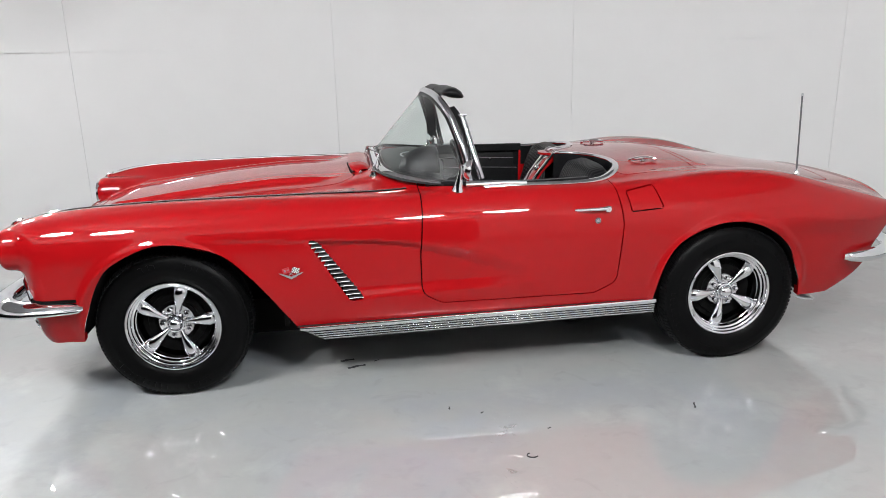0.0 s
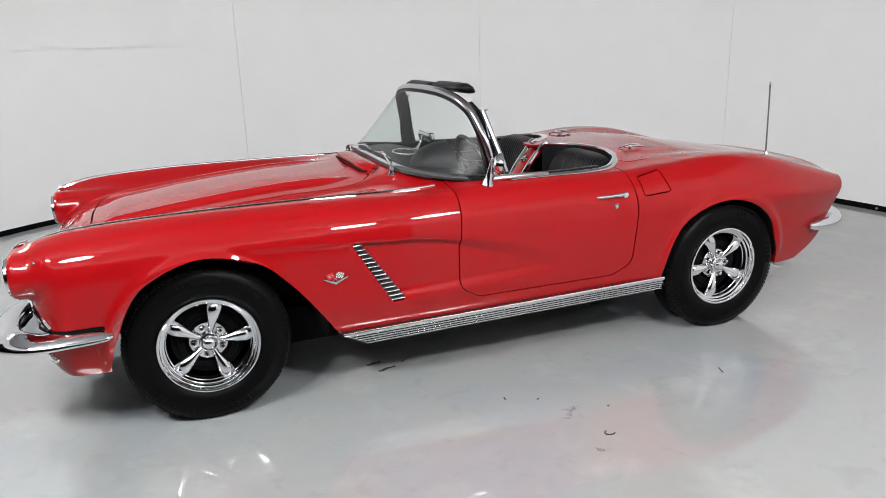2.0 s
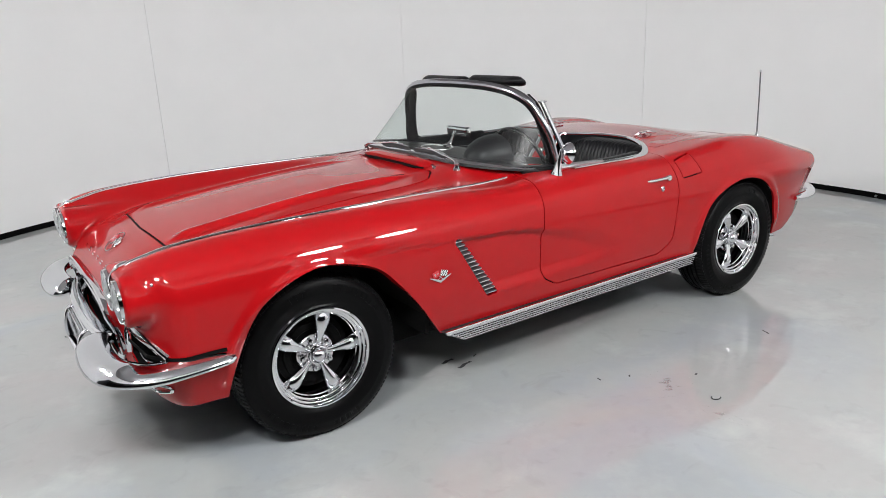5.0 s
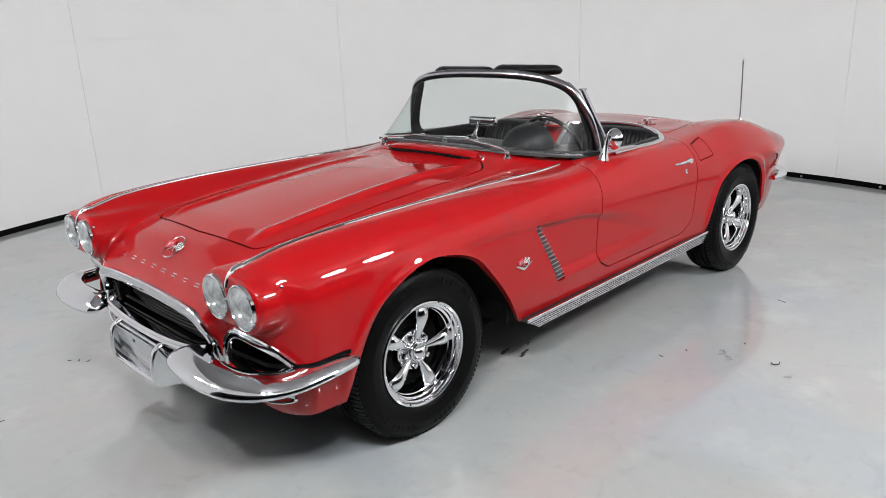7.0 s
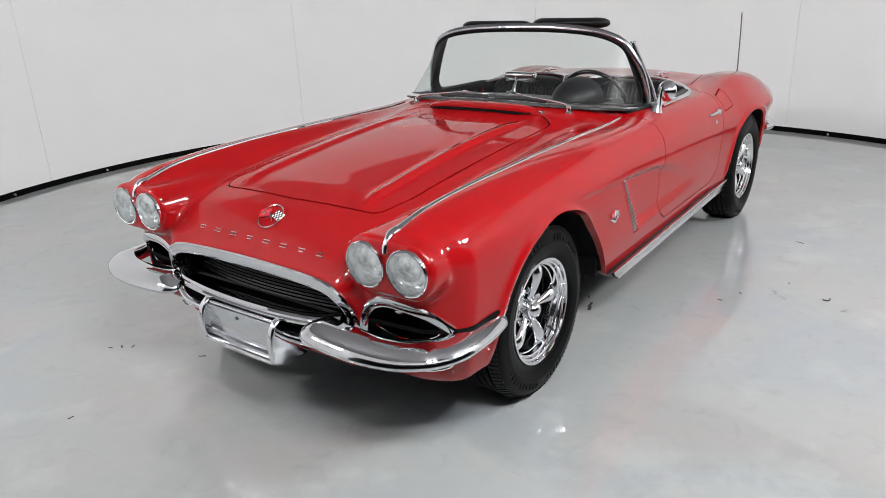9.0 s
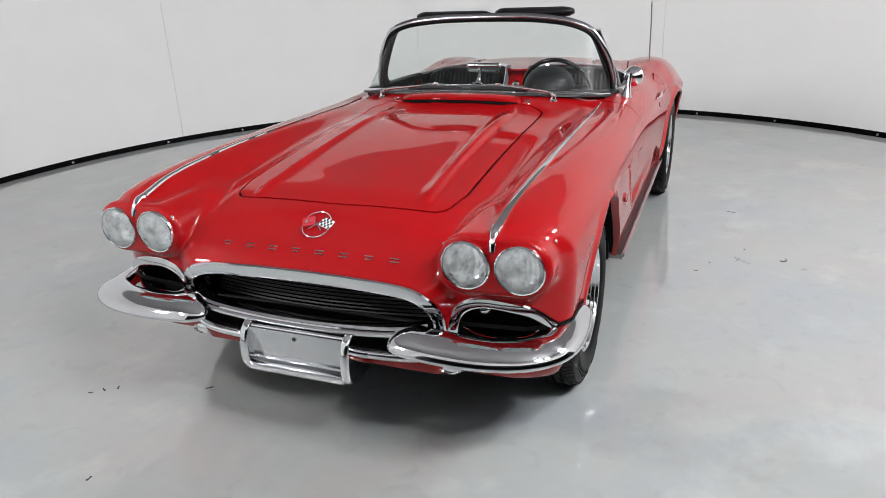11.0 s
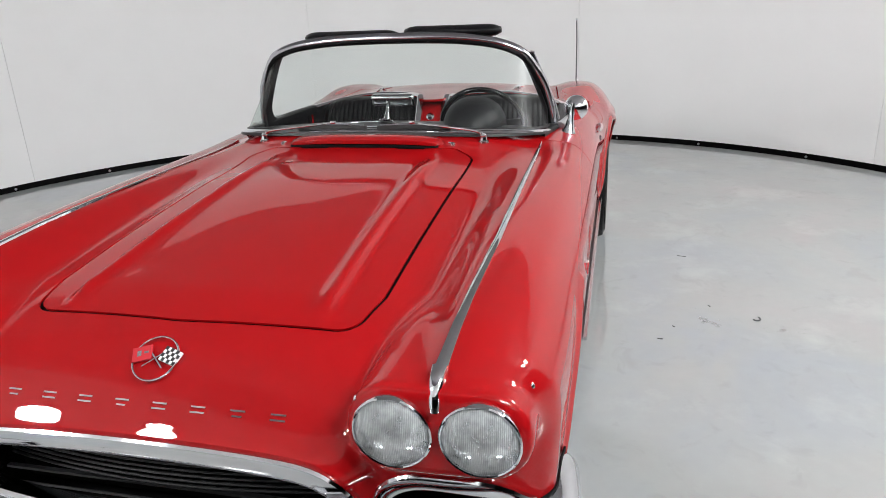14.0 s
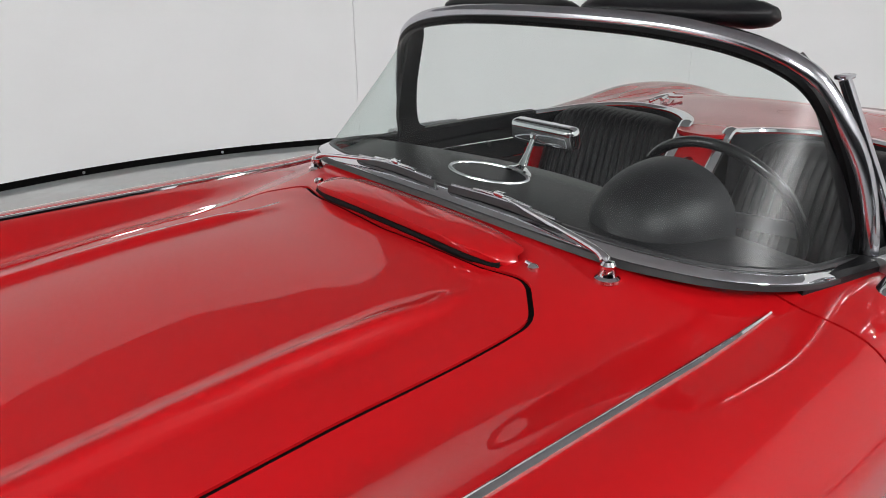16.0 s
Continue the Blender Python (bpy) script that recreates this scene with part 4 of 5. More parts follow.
# door furniture and fuel lid
for s, door in zip((-1, 1), car_panel["door"]):
    y = side_y(0.60, 0.778, s)
    h = part("door_handle", tube(spline([(0.528, y + s * 0.002, 0.776), (0.553, y + s * 0.012, 0.777), (0.613, y + s * 0.017, 0.778), (0.663, y + s * 0.014, 0.779), (0.695, y + s * 0.003, 0.779)], 24), 0.0085, 10,
                                 scales=[(a, a) for a in np.interp(np.linspace(0, 1, 24), [0, 0.15, 0.6, 0.85, 1], [0.5, 0.8, 1.0, 1.35, 1.0])]), CHROME, door, "chrome door handle")
    part("button", lathe([(0.016, 0.0), (0.016, 0.016), (0.012, 0.021), (0.001, 0.022)], 20, "z"), CHROME, h, at=facing((0.682, y, 0.774), (0, s, 0.1)))
    part("lock", lathe([(0.014, 0.0), (0.014, 0.003), (0.011, 0.005), (0.006, 0.0015), (0.001, 0.0015)], 24, "z"), STEEL, door, "round metal door lock", at=facing((0.633, side_y(0.633, 0.725, s), 0.725), (0, s, 0.1)))

# fender-top strips
for s in (-1, 1):
    xs = np.linspace(-1.922, -0.225, 60)
    ys = np.interp(xs, [-1.95, -1.75, -1.35, -0.8, -0.22], [0.653, 0.662, 0.670, 0.662, 0.656])
    line = [(x, s * y, top_z(x, y) + 0.002) for x, y in zip(xs, ys)]
    wid = np.interp(xs, [-1.93, -1.88, -1.7, -0.40, -0.225], [0.015, 0.0135, 0.0105, 0.007, 0.003])
    strip = part("fender_strip", sweep(line, [(-1, -0.35), (-0.85, 0.25), (-0.25, 0.5), (0.25, 0.5), (0.85, 0.25), (1, -0.35)], scales=[(a, 0.0095) for a in wid]), CHROME, car, "chrome strip along the fender top")
    tip = spline([(-1.912, s * 0.652, top_z(-1.912, 0.652) + 0.004), (-1.942, s * 0.653, top_z(-1.942, 0.653) + 0.005), (-1.965, s * 0.653, 0.780), (-1.972, s * 0.654, 0.757)], 14)
    part("tip", sweep(tip, disc_section(0.016, 0.008, 12), (-0.5, 0, 1), scales=[(a, 1) for a in np.linspace(1, 0.55, 14)]), CHROME, strip)

# ---------------------------------------------------------------- headlamps
for s in (-1, 1):
    for y in (0.571, 0.735):
        m = pose(-1.969, s * y, 0.707, 0, 0, 0) @ Matrix.Rotation(radians(-2), 4, "Y")
        ring = part("headlamp", lathe([(0.070, -0.004), (0.0715, -0.009), (0.0738, -0.0105), (0.0762, -0.008), (0.0772, 0.001), (0.0772, 0.02)], 48, "x"), CHROME, car, "round headlamp in a bright ring", at=m)
        part("reflector", lathe([(0.071, -0.003), (0.068, 0.012), (0.055, 0.03), (0.03, 0.04), (0.012, 0.041), (0.001, 0.041)], 40, "x"), POLISH, ring)
        part("bulb_shield", box((0.012, 0.020, 0.016), (-0.004, 0, 0.016), 0.003), DULL, ring)
        lens = lathe([(0.0715, -0.004), (0.066, -0.0095), (0.050, -0.0150), (0.028, -0.0185), (0.001, -0.0195)], 48, "x")
        part("lens", lens, HEADLENS, ring, "ribbed glass lens with bright reflections whitened in")
    for y, z in ((0.815, 0.768), (0.50, 0.762)):
        x = front_x(s * y, z)
        part("screw", lathe([(0.0055, 0), (0.0055, 0.002), (0.003, 0.0035), (0.001, 0.0035)], 14, "z"), CHROME, car, at=facing((x, s * y, z), normal_at((x, s * y, z))))

# ---------------------------------------------------------------- grille, scoops, bumpers
band = [(-0.022, -0.014), (-0.023, 0.001), (-0.018, 0.006), (0.010, 0.007), (0.019, 0.003), (0.024, -0.012), (0.029, -0.085), (0.026, -0.085)]
mx = [min(front_x(y * 1.02, 0.47 + (z - 0.47) * 1.10), front_x(y, z), front_x(y * 0.97, 0.47 + (z - 0.47) * 0.9)) - 0.006 for y, z in MOUTH_LINE]
ml = [(x + 0.002, y, z) for x, (y, z) in zip(mx, MOUTH_LINE)]
# duct walls blackened to give the depth of shade inside the mouth
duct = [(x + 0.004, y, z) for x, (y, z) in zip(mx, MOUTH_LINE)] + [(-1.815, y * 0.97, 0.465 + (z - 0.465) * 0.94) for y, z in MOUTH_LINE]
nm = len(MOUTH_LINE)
part("duct", recalc((duct, [(i, (i + 1) % nm, nm + (i + 1) % nm, nm + i) for i in range(nm)])), GAP_SHADE, car, "duct behind the grille, blackened for shade")
half = [(0.474, 0.425), (0.473, 0.485), (0.465, 0.530), (0.441, 0.566), (0.395, 0.589), (0.32, 0.599), (0.17, 0.605)]
legs = spline(half + [(0.0, 0.607)] + [(-y, z) for y, z in half[::-1]], 78)
ml = [(min(front_x(y * 1.02, 0.47 + (z - 0.47) * 1.10), front_x(y, z), front_x(y * 0.97, 0.47 + (z - 0.47) * 0.9)) - 0.004, y, z) for y, z in legs]
surround = part("grille_surround", sweep(ml, band, (-1, 0, 0)), POLISH, car, "bright metal grille surround")
grille = part("grille", box((0.012, 0.80, 0.006), (-1.905, 0, 0.462)), BLACK, car, "black grille of thin horizontal bars")
for k in range(9):
    z = 0.470 + 0.0135 * k
    half = float(np.interp(z, [0.40, 0.48, 0.54, 0.578, 0.6], [0.43, 0.42, 0.385, 0.32, 0.2]))
    part("bar", tube([(-1.91 + 0.05 * (y / 0.45)**2, y, z) for y in np.linspace(-half, half, 13)], 0.0035, 6), BLACK, grille)
for k in range(3):
    part("bar", tube([(-1.92, y, 0.395 + 0.018 * k) for y in np.linspace(-0.40, 0.40, 7)], 0.0035, 6), BLACK, grille)
upper = spline([(-1.965, -0.44, 0.480), (-1.995, -0.36, 0.470), (-2.010, -0.20, 0.461), (-2.014, 0.0, 0.457), (-2.010, 0.20, 0.461), (-1.995, 0.36, 0.470), (-1.965, 0.44, 0.480)], 40)
part("grille_bar", sweep(upper, [(0.030, -0.016), (-0.010, -0.019), (-0.018, -0.012), (-0.019, -0.003), (-0.010, 0.002), (-0.012, 0.010), (-0.004, 0.016), (0.030, 0.018)], (0, 0, 1)), CHROME, car, "chrome bar across the grille", angle=25)
lower = spline([(-1.945, -0.478, 0.43), (-1.955, -0.45, 0.395), (-1.972, -0.38, 0.370), (-1.980, -0.2, 0.363), (-1.983, 0.0, 0.361), (-1.980, 0.2, 0.363), (-1.972, 0.38, 0.370), (-1.955, 0.45, 0.395), (-1.945, 0.478, 0.43)], 44)
part("grille_bar", sweep(lower, disc_section(0.020, 0.017, 14), (0, 0, 1)), CHROME, car, "chrome bar across the grille")
for s in (-1, 1):
    line = [(y, z) for y, z in spline([(0.503, 0.440), (0.524, 0.525), (0.580, 0.567), (0.66, 0.573), (0.747, 0.548), (0.812, 0.492)], 34)]
    sl = [(front_x(s * y, z) - 0.001, s * y, z) for y, z in line]
    part("scoop_trim", sweep(sl, [(-0.017, -0.014), (-0.018, 0.001), (-0.013, 0.006), (0.010, 0.007), (0.017, 0.003), (0.018, -0.012)], (-1, 0, 0)), POLISH, car, "bright trim round the front air scoop")
    ns = len(SCOOP_LINE)
    # scoop bowl, its inner shade put into the near-black colour
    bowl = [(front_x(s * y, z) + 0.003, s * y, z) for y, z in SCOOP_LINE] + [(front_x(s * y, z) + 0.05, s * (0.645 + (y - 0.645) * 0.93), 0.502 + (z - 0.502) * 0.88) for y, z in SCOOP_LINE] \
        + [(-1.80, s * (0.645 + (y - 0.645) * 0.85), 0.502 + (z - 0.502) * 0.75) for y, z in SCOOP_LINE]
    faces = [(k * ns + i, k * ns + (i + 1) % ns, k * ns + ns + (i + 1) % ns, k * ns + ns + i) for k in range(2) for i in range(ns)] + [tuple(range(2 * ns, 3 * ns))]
    scoop = part("scoop", recalc((bowl, faces)), GAP_SHADE, car, "air scoop with its inner shade put in as black")
    part("lip", tube([(front_x(s * y, z) + 0.022, s * y, z) for y, z in spline([(0.535, 0.468), (0.60, 0.449), (0.68, 0.449), (0.745, 0.462), (0.785, 0.490)], 20)], 0.004, 8), CHROME, scoop, "thin chrome lip in the scoop")
    part("parking_lamp", lathe([(0.001, -0.012), (0.018, -0.008), (0.026, 0.0), (0.030, 0.004), (0.030, 0.03), (0.001, 0.03)], 24, "x"), CHROME, car, "round chrome lamp inside the air scoop", at=Matrix.Translation((-1.845, s * 0.575, 0.505)))
    oval = part("fog_lamp", lathe([(0.020, 0.0), (0.036, 0.002), (0.041, -0.006), (0.036, -0.012), (0.030, -0.006), (0.018, -0.010), (0.001, -0.011)], 32, "x"), CHROME, car, "small oval chrome lamp low on the nose",
                at=Matrix.Translation((front_x(s * 0.487, 0.320) - 0.004, s * 0.487, 0.320)) @ Matrix.Diagonal((1, 1, 0.55, 1)))
    # corner bumper
    bl = spline([(-2.030, s * 0.352, 0.468), (-2.062, s * 0.392, 0.466), (-2.077, s * 0.51, 0.464), (-2.075, s * 0.64, 0.463), (-2.052, s * 0.75, 0.465), (-2.0, s * 0.835, 0.469), (-1.91, s * 0.872, 0.463),
                 (-1.79, s * 0.880, 0.464), (-1.69, s * 0.872, 0.464), (-1.645, s * 0.862, 0.464)], 60)
    prof = [(-0.082, 0.022), (-0.074, 0.031), (-0.058, 0.034), (-0.038, 0.032), (-0.014, 0.025), (0.008, 0.014), (0.024, 0.001), (0.031, -0.011), (0.032, -0.019), (0.027, -0.025), (0.010, -0.030), (-0.03, -0.034), (-0.075, -0.028)]
    prof = prof if s < 0 else [(-a, b) for a, b in prof]
    fac = np.interp(np.linspace(0, 1, 60), [0, 0.02, 0.05, 0.12, 0.5, 0.75, 0.95, 1], [0.55, 0.82, 0.98, 1.08, 1.0, 0.84, 0.70, 0.45])
    part("front_bumper", sweep(bl, prof, (0, 0, 1), scales=[(a, a) for a in fac]), POLISH, car, "chrome corner bumper", angle=60)
    # no opening is cut: a black face gives the shade of the slot
    slot = spline([(0.555, 0.372), (0.63, 0.347), (0.73, 0.346), (0.795, 0.362), (0.78, 0.380), (0.67, 0.378), (0.58, 0.386)], 40, True)
    edge = [(front_x(s * y, z) - 0.0015, s * y, z) for y, z in slot]
    deep = [(x + 0.02, 0.67 * s + (y - 0.67 * s) * 0.9, 0.363 + (z - 0.363) * 0.7) for x, y, z in edge]
    low = part("lower_slot", recalc((edge + deep, [(i, (i + 1) % 40, 40 + (i + 1) % 40, 40 + i) for i in range(40)] + [tuple(range(40))])), GAP_SHADE, car, "black face standing in for the shaded slot below the bumper", smooth=False)
    part("slot_trim", tube(edge, 0.006, 8, True, (1, 0, 0.1)), CHROME, low, "thin chrome trim round the slot")
    # black strip on the skin, drawn as the shade above the bumper end
    run = [(x, s * (side_y(x, 0.505) + 0.002), 0.497 + 0.010 * (x + 1.9)) for x in np.linspace(-1.93, -1.668, 14)]
    part("bumper_shade_strip", sweep(run, [(-0.002, -0.012), (0.002, -0.012), (0.002, 0.001), (-0.002, 0.001)]), GAP_SHADE, car, "black strip standing in for the shaded gap over the bumper end", smooth=False)
    # guard beside the plate
    side = [tuple(p) for p in spline([(-1.975, 0.452), (-2.022, 0.452), (-2.060, 0.425), (-2.074, 0.37), (-2.074, 0.320), (-2.060, 0.290), (-2.015, 0.270), (-1.955, 0.268), (-1.915, 0.278), (-1.950, 0.31), (-1.970, 0.37)], 44, True)]
    guard = plate(side, -0.015, 0.015)
    bmesh.ops.bevel(guard, geom=[e for e in guard.edges if abs(e.verts[0].co.z - e.verts[1].co.z) < 1e-6], offset=0.0105, segments=4, affect="EDGES", profile=0.6)
    bmesh.ops.transform(guard, matrix=Matrix.Translation((0, s * 0.189, 0)) @ Matrix.Rotation(radians(90), 4, "X"), verts=guard.verts)
    part("bumper_guard", guard, CHROME, car, "curved chrome bumper guard", angle=50)
    # rear corner bumper and exhaust end
    rl = spline([(1.895, s * 0.852, 0.476), (1.98, s * 0.862, 0.478), (2.09, s * 0.835, 0.480), (2.19, s * 0.76, 0.482), (2.27, s * 0.63, 0.484), (2.32, s * 0.45, 0.486)], 40)
    part("rear_bumper", sweep(rl, disc_section(0.030, 0.034, 14), (0, 0, 1), scales=[(a, a) for a in np.interp(np.linspace(0, 1, 40), [0, 0.08, 0.3, 1], [0.45, 0.8, 1, 1])]), CHROME, car, "chrome rear corner bumper", angle=50)
    ex = spline([(1.665, s * 0.74, 0.37), (1.69, s * 0.75, 0.305), (1.725, s * 0.76, 0.255), (1.80, s * 0.765, 0.243)], 16)
    part("exhaust_tip", sweep(ex, [(-0.03, -0.004), (0.03, -0.004), (0.03, 0.004), (-0.03, 0.004)], (0, 0, 1)), SATIN, car, "metal exhaust deflector")
bar = [(-0.012, -0.010), (0.009, -0.011), (0.013, -0.004), (0.012, 0.006), (0.004, 0.011), (-0.012, 0.011)]
part("plate_frame", sweep([(-2.058, y, 0.297) for y in np.linspace(0.182, -0.182, 9)], bar), CHROME, car, "chrome bar under the plate", angle=50)
part("plate_frame", sweep([(-2.030, y, 0.434) for y in np.linspace(0.182, -0.182, 9)], disc_section(0.008, 0.006, 10)), CHROME, car, "chrome bar over the plate")
part("licence_plate", box((0.006, 0.352, 0.142), (0, 0, 0), 0.003, pose(-2.042, 0, 0.365, 0, -6, 0)), PLATE, car, "blank silver licence plate with a bolt")
part("bolt", lathe([(0.007, 0), (0.007, -0.004), (0.001, -0.005)], 16, "x"), BLACK, car, at=Matrix.Translation((-2.049, 0, 0.415)))

# ---------------------------------------------------------------- windscreen
S = np.linspace(-1, 1, 61)
base_c = [curve([0, 0.25, 0.5, 0.7, 0.85, 1.0], r) for r in ([0.0, 0.25, 0.46, 0.588, 0.645, 0.664], [-0.318, -0.316, -0.295, -0.230, -0.12, 0.052], [0.952, 0.950, 0.944, 0.934, 0.918, 0.900])]
head_c = [curve([0, 0.25, 0.5, 0.7, 0.85, 1.0], r) for r in ([0.0, 0.16, 0.32, 0.45, 0.535, 0.588], [-0.042, -0.040, -0.034, -0.026, -0.010, 0.011], [1.282, 1.280, 1.271, 1.251, 1.219, 1.170])]
B = np.array([(base_c[1](abs(q)), math.copysign(base_c[0](abs(q)), q), base_c[2](abs(q))) for q in S])
H = np.array([(head_c[1](abs(q)), math.copysign(head_c[0](abs(q)), q), head_c[2](abs(q))) for q in S])
rows = []
for t in np.linspace(0, 1, 9):
    mid = B * (1 - t) + H * t
    mid = mid + np.outer(4 * t * (1 - t) * (1 - 0.6 * np.abs(S)), (-0.003, 0, 0.002))
    rows.append(mid)
V = np.concatenate(rows)
n = len(S)
F = [(i * n + k, i * n + k + 1, (i + 1) * n + k + 1, (i + 1) * n + k) for i in range(8) for k in range(n - 1)]
screen = new("windshield")
screen.parent = car
tagged(screen, "wraparound glass windshield in a chrome frame")
pane = part("glass", (V, F), GLASS, screen, "clear curved glass", angle=80)
pane.visible_shadow = False
post = [(0.076, 0.672, 0.893), (0.062, 0.668, 0.950), (0.046, 0.652, 1.03), (0.028, 0.626, 1.10)]
bow = [(x, -y, z) for x, y, z in post] + [tuple(p) for p in H[1:-1:3]] + post[::-1]
bow = spline(bow, 110)
part("frame", sweep(bow, [(-0.015, -0.010), (0.0, -0.012), (0.015, -0.010), (0.019, 0.000), (0.012, 0.010), (0.0, 0.013), (-0.012, 0.010), (-0.018, 0.001)], (-0.75, 0, 0.66)), STEEL, screen, "satin metal windshield header and posts", angle=60)
line = [(x - 0.010, -y + 0.016, z) for x, y, z in post] + [tuple(p + np.array((-0.008, 0, -0.017))) for p in H[2:-2:4]] + [(x - 0.010, y - 0.016, z) for x, y, z in post[::-1]]
part("seal", sweep(spline(line, 110), disc_section(0.012, 0.011, 8), (-0.75, 0, 0.66)), RUBBER, screen, "black rubber seal")
for s in (-1, 1):
    part("latch", join(sweep(spline([(0.054, s * 0.588, 1.196), (0.082, s * 0.632, 1.085), (0.106, s * 0.672, 0.985), (0.126, s * 0.690, 0.912)], 20), [(0.010 * math.cos(q), 0.014 * math.sin(q)) for q in np.linspace(0, 2 * math.pi, 12, endpoint=False)], (-0.9, 0, 0.3)), box((0.042, 0.020, 0.008), (0.056, s * 0.587, 1.199), 0.003)), STEEL, screen, "satin metal window channel")
    part("foot", sweep(spline([(0.050, s * 0.704, 0.893), (0.12, s * 0.716, 0.895), (0.21, s * 0.724, 0.896), (0.33, s * 0.726, 0.893)], 16), disc_section(0.024, 0.016, 12), scales=[(a, a) for a in np.linspace(1.0, 0.4, 16)]), SATIN, screen, "bright post foot")
    inside = spline([(0.012, s * 0.520, 1.228), (0.034, s * 0.566, 1.165), (0.046, s * 0.612, 1.06), (0.058, s * 0.644, 0.97), (0.068, s * 0.646, 0.925), (0.074, s * 0.646, 0.90)], 24)
    part("inner_post", sweep(inside, [(-0.008, -0.030), (0.008, -0.030), (0.010, 0.0), (0.008, 0.030), (-0.008, 0.030), (-0.010, 0.0)], (-1, 0, 0), scales=[(1, a) for a in np.interp(np.linspace(0, 1, 24), [0, 0.1, 0.6, 0.85, 1], [0.55, 0.8, 1.0, 1.25, 1.9])]), VINYL, screen, "black inner cover of the windshield post", angle=60)
baseline = B.copy()
baseline[:, 2] -= 0.004
taper = np.interp(np.abs(S), [0, 0.5, 0.8, 1.0], [1.0, 1.0, 0.75, 0.6])
part("base_trim", sweep(baseline, [(-0.038, -0.030), (-0.038, -0.018), (-0.034, -0.013), (-0.018, -0.002), (-0.004, 0.005), (0.003, 0.004), (0.004, -0.030)], (0.3, 0, 1), scales=[(a, a) for a in taper]), CHROME, screen, "broad bright trim along the foot of the glass", angle=60)
part("lower_seal", sweep(baseline + np.array((0.0, 0, 0.002)), disc_section(0.008, 0.006, 8), (0.3, 0, 1)), BLACK, screen, "black rubber seal at the foot of the glass")
part("front_seal", sweep(baseline, [(-0.041, -0.030), (-0.041, -0.019), (-0.0375, -0.0165), (-0.0375, -0.030)], (0.3, 0, 1), scales=[(a, a) for a in taper]), BLACK, screen, "thin black seal ahead of the trim")
for y0, y1, drop in ((-0.462, -0.050, 0.004), (-0.018, 0.40, -0.007)):
    nose = [(-0.060, -0.004), (-0.040, 0.008), (-0.010, 0.014), (0.020, 0.011), (0.048, -0.002), (0.052, -0.007), (0.044, -0.013), (0.010, -0.016), (-0.030, -0.014), (-0.056, -0.010)]
    ends = np.linspace(0, 1, 17)
    pad = sweep([(0, (y0 - y1) * (q - 0.5), 0) for q in ends], [(a, b * 1.7) for a, b in nose], scales=[(0.45 + 0.55 * min(1, 9 * min(q, 1 - q))**0.5,) * 2 for q in ends])
    part("sun_visor", pad, VINYL, screen, "black padded sun visor", at=pose(0.036, (y0 + y1) / 2, 1.291 + drop, 0, 14, 0), angle=70)
    part("hinge", tube([(-0.02, (y0 + y1) / 2, 1.268), (0.020, (y0 + y1) / 2, 1.282 + drop)], 0.007, 8), CHROME, screen)

# wipers
for s, py in ((-1, -0.453), (1, 0.453)):
    px = -0.366
    pz = top_z(px, py) - 0.004
    base = np.array((px, py, pz))
    w = part("wiper", lathe([(0.021, 0.0), (0.021, 0.006), (0.015, 0.010), (0.012, 0.022), (0.013, 0.028), (0.009, 0.034), (0.001, 0.035)], 20, "z"), CHROME, car, "chrome windscreen wiper with a dark blade", at=Matrix.Translation(tuple(base)))
    arm = spline([(px, py, pz + 0.028), (-0.360, s * 0.420, 0.949), (-0.342, s * 0.290, 0.962), (-0.326, s * 0.165, 0.974)], 28) - base
    part("arm", sweep(arm, disc_section(0.0072, 0.0046, 10), scales=[(a, b) for a, b in zip(np.interp(np.linspace(0, 1, 28), [0, 0.15, 0.3, 1], [0.9, 1.35, 1.0, 0.55]), np.interp(np.linspace(0, 1, 28), [0, 0.15, 1], [1.0, 1.5, 0.7]))]), CHROME, w)
    blade = spline([(-0.330, s * 0.318, 0.957), (-0.329, s * 0.170, 0.962), (-0.334, s * 0.022, 0.960)], 30) - base
    part("blade", sweep(blade, [(-0.004, -0.009), (0.004, -0.009), (0.003, 0.004), (-0.003, 0.004)]), BLACK, w)
    rail = blade + np.array((0, 0, 0.006))
    part("blade_rail", sweep(rail[1:29], disc_section(0.0036, 0.0026, 8)), STEEL, w)
    part("bridge", sweep(rail[7:23] + np.array((0, 0, 0.005)), disc_section(0.0042, 0.0030, 8), scales=[(a, a) for a in np.interp(np.linspace(0, 1, 16), [0, 0.5, 1], [0.5, 1.3, 0.5])]), CHROME, w)
    part("clip", box((0.012, 0.024, 0.010), tuple(rail[15] + np.array((0, 0, 0.008))), 0.003), CHROME, w)
    part("washer_jet", join(lathe([(0.010, 0), (0.010, 0.006), (0.006, 0.010), (0.001, 0.011)], 16, "z"), tube([(0, 0, 0.007), (0.0, -s * 0.016, 0.009)], 0.004, 8)), CHROME, car, "small chrome washer jet",
         at=Matrix.Translation((-0.425, s * 0.346, top_z(-0.425, 0.346) - 0.001)))

# air intake ahead of the windscreen
def intake(y, half=0.312):
    return (1 - np.clip(np.abs(y) / half, 0, 1)**6)**0.5


ys = np.linspace(-0.312, 0.312, 61)
v, f = [], []
for y in ys:
    e = intake(y)
    for t, up in ((0.03, 0.016), (0.0, 0.020), (0.0, 0.029), (0.10, 0.036), (0.5, 0.033), (0.8, 0.019), (1.0, -0.003)):
        x = -0.426 + (t - 0.5) * 0.118 * e
        z = top_z(-0.426 + (t - 0.5) * 0.118, y)
        v.append((x, y, z + up * e + (0.004 * e if t == 0 else 0)))
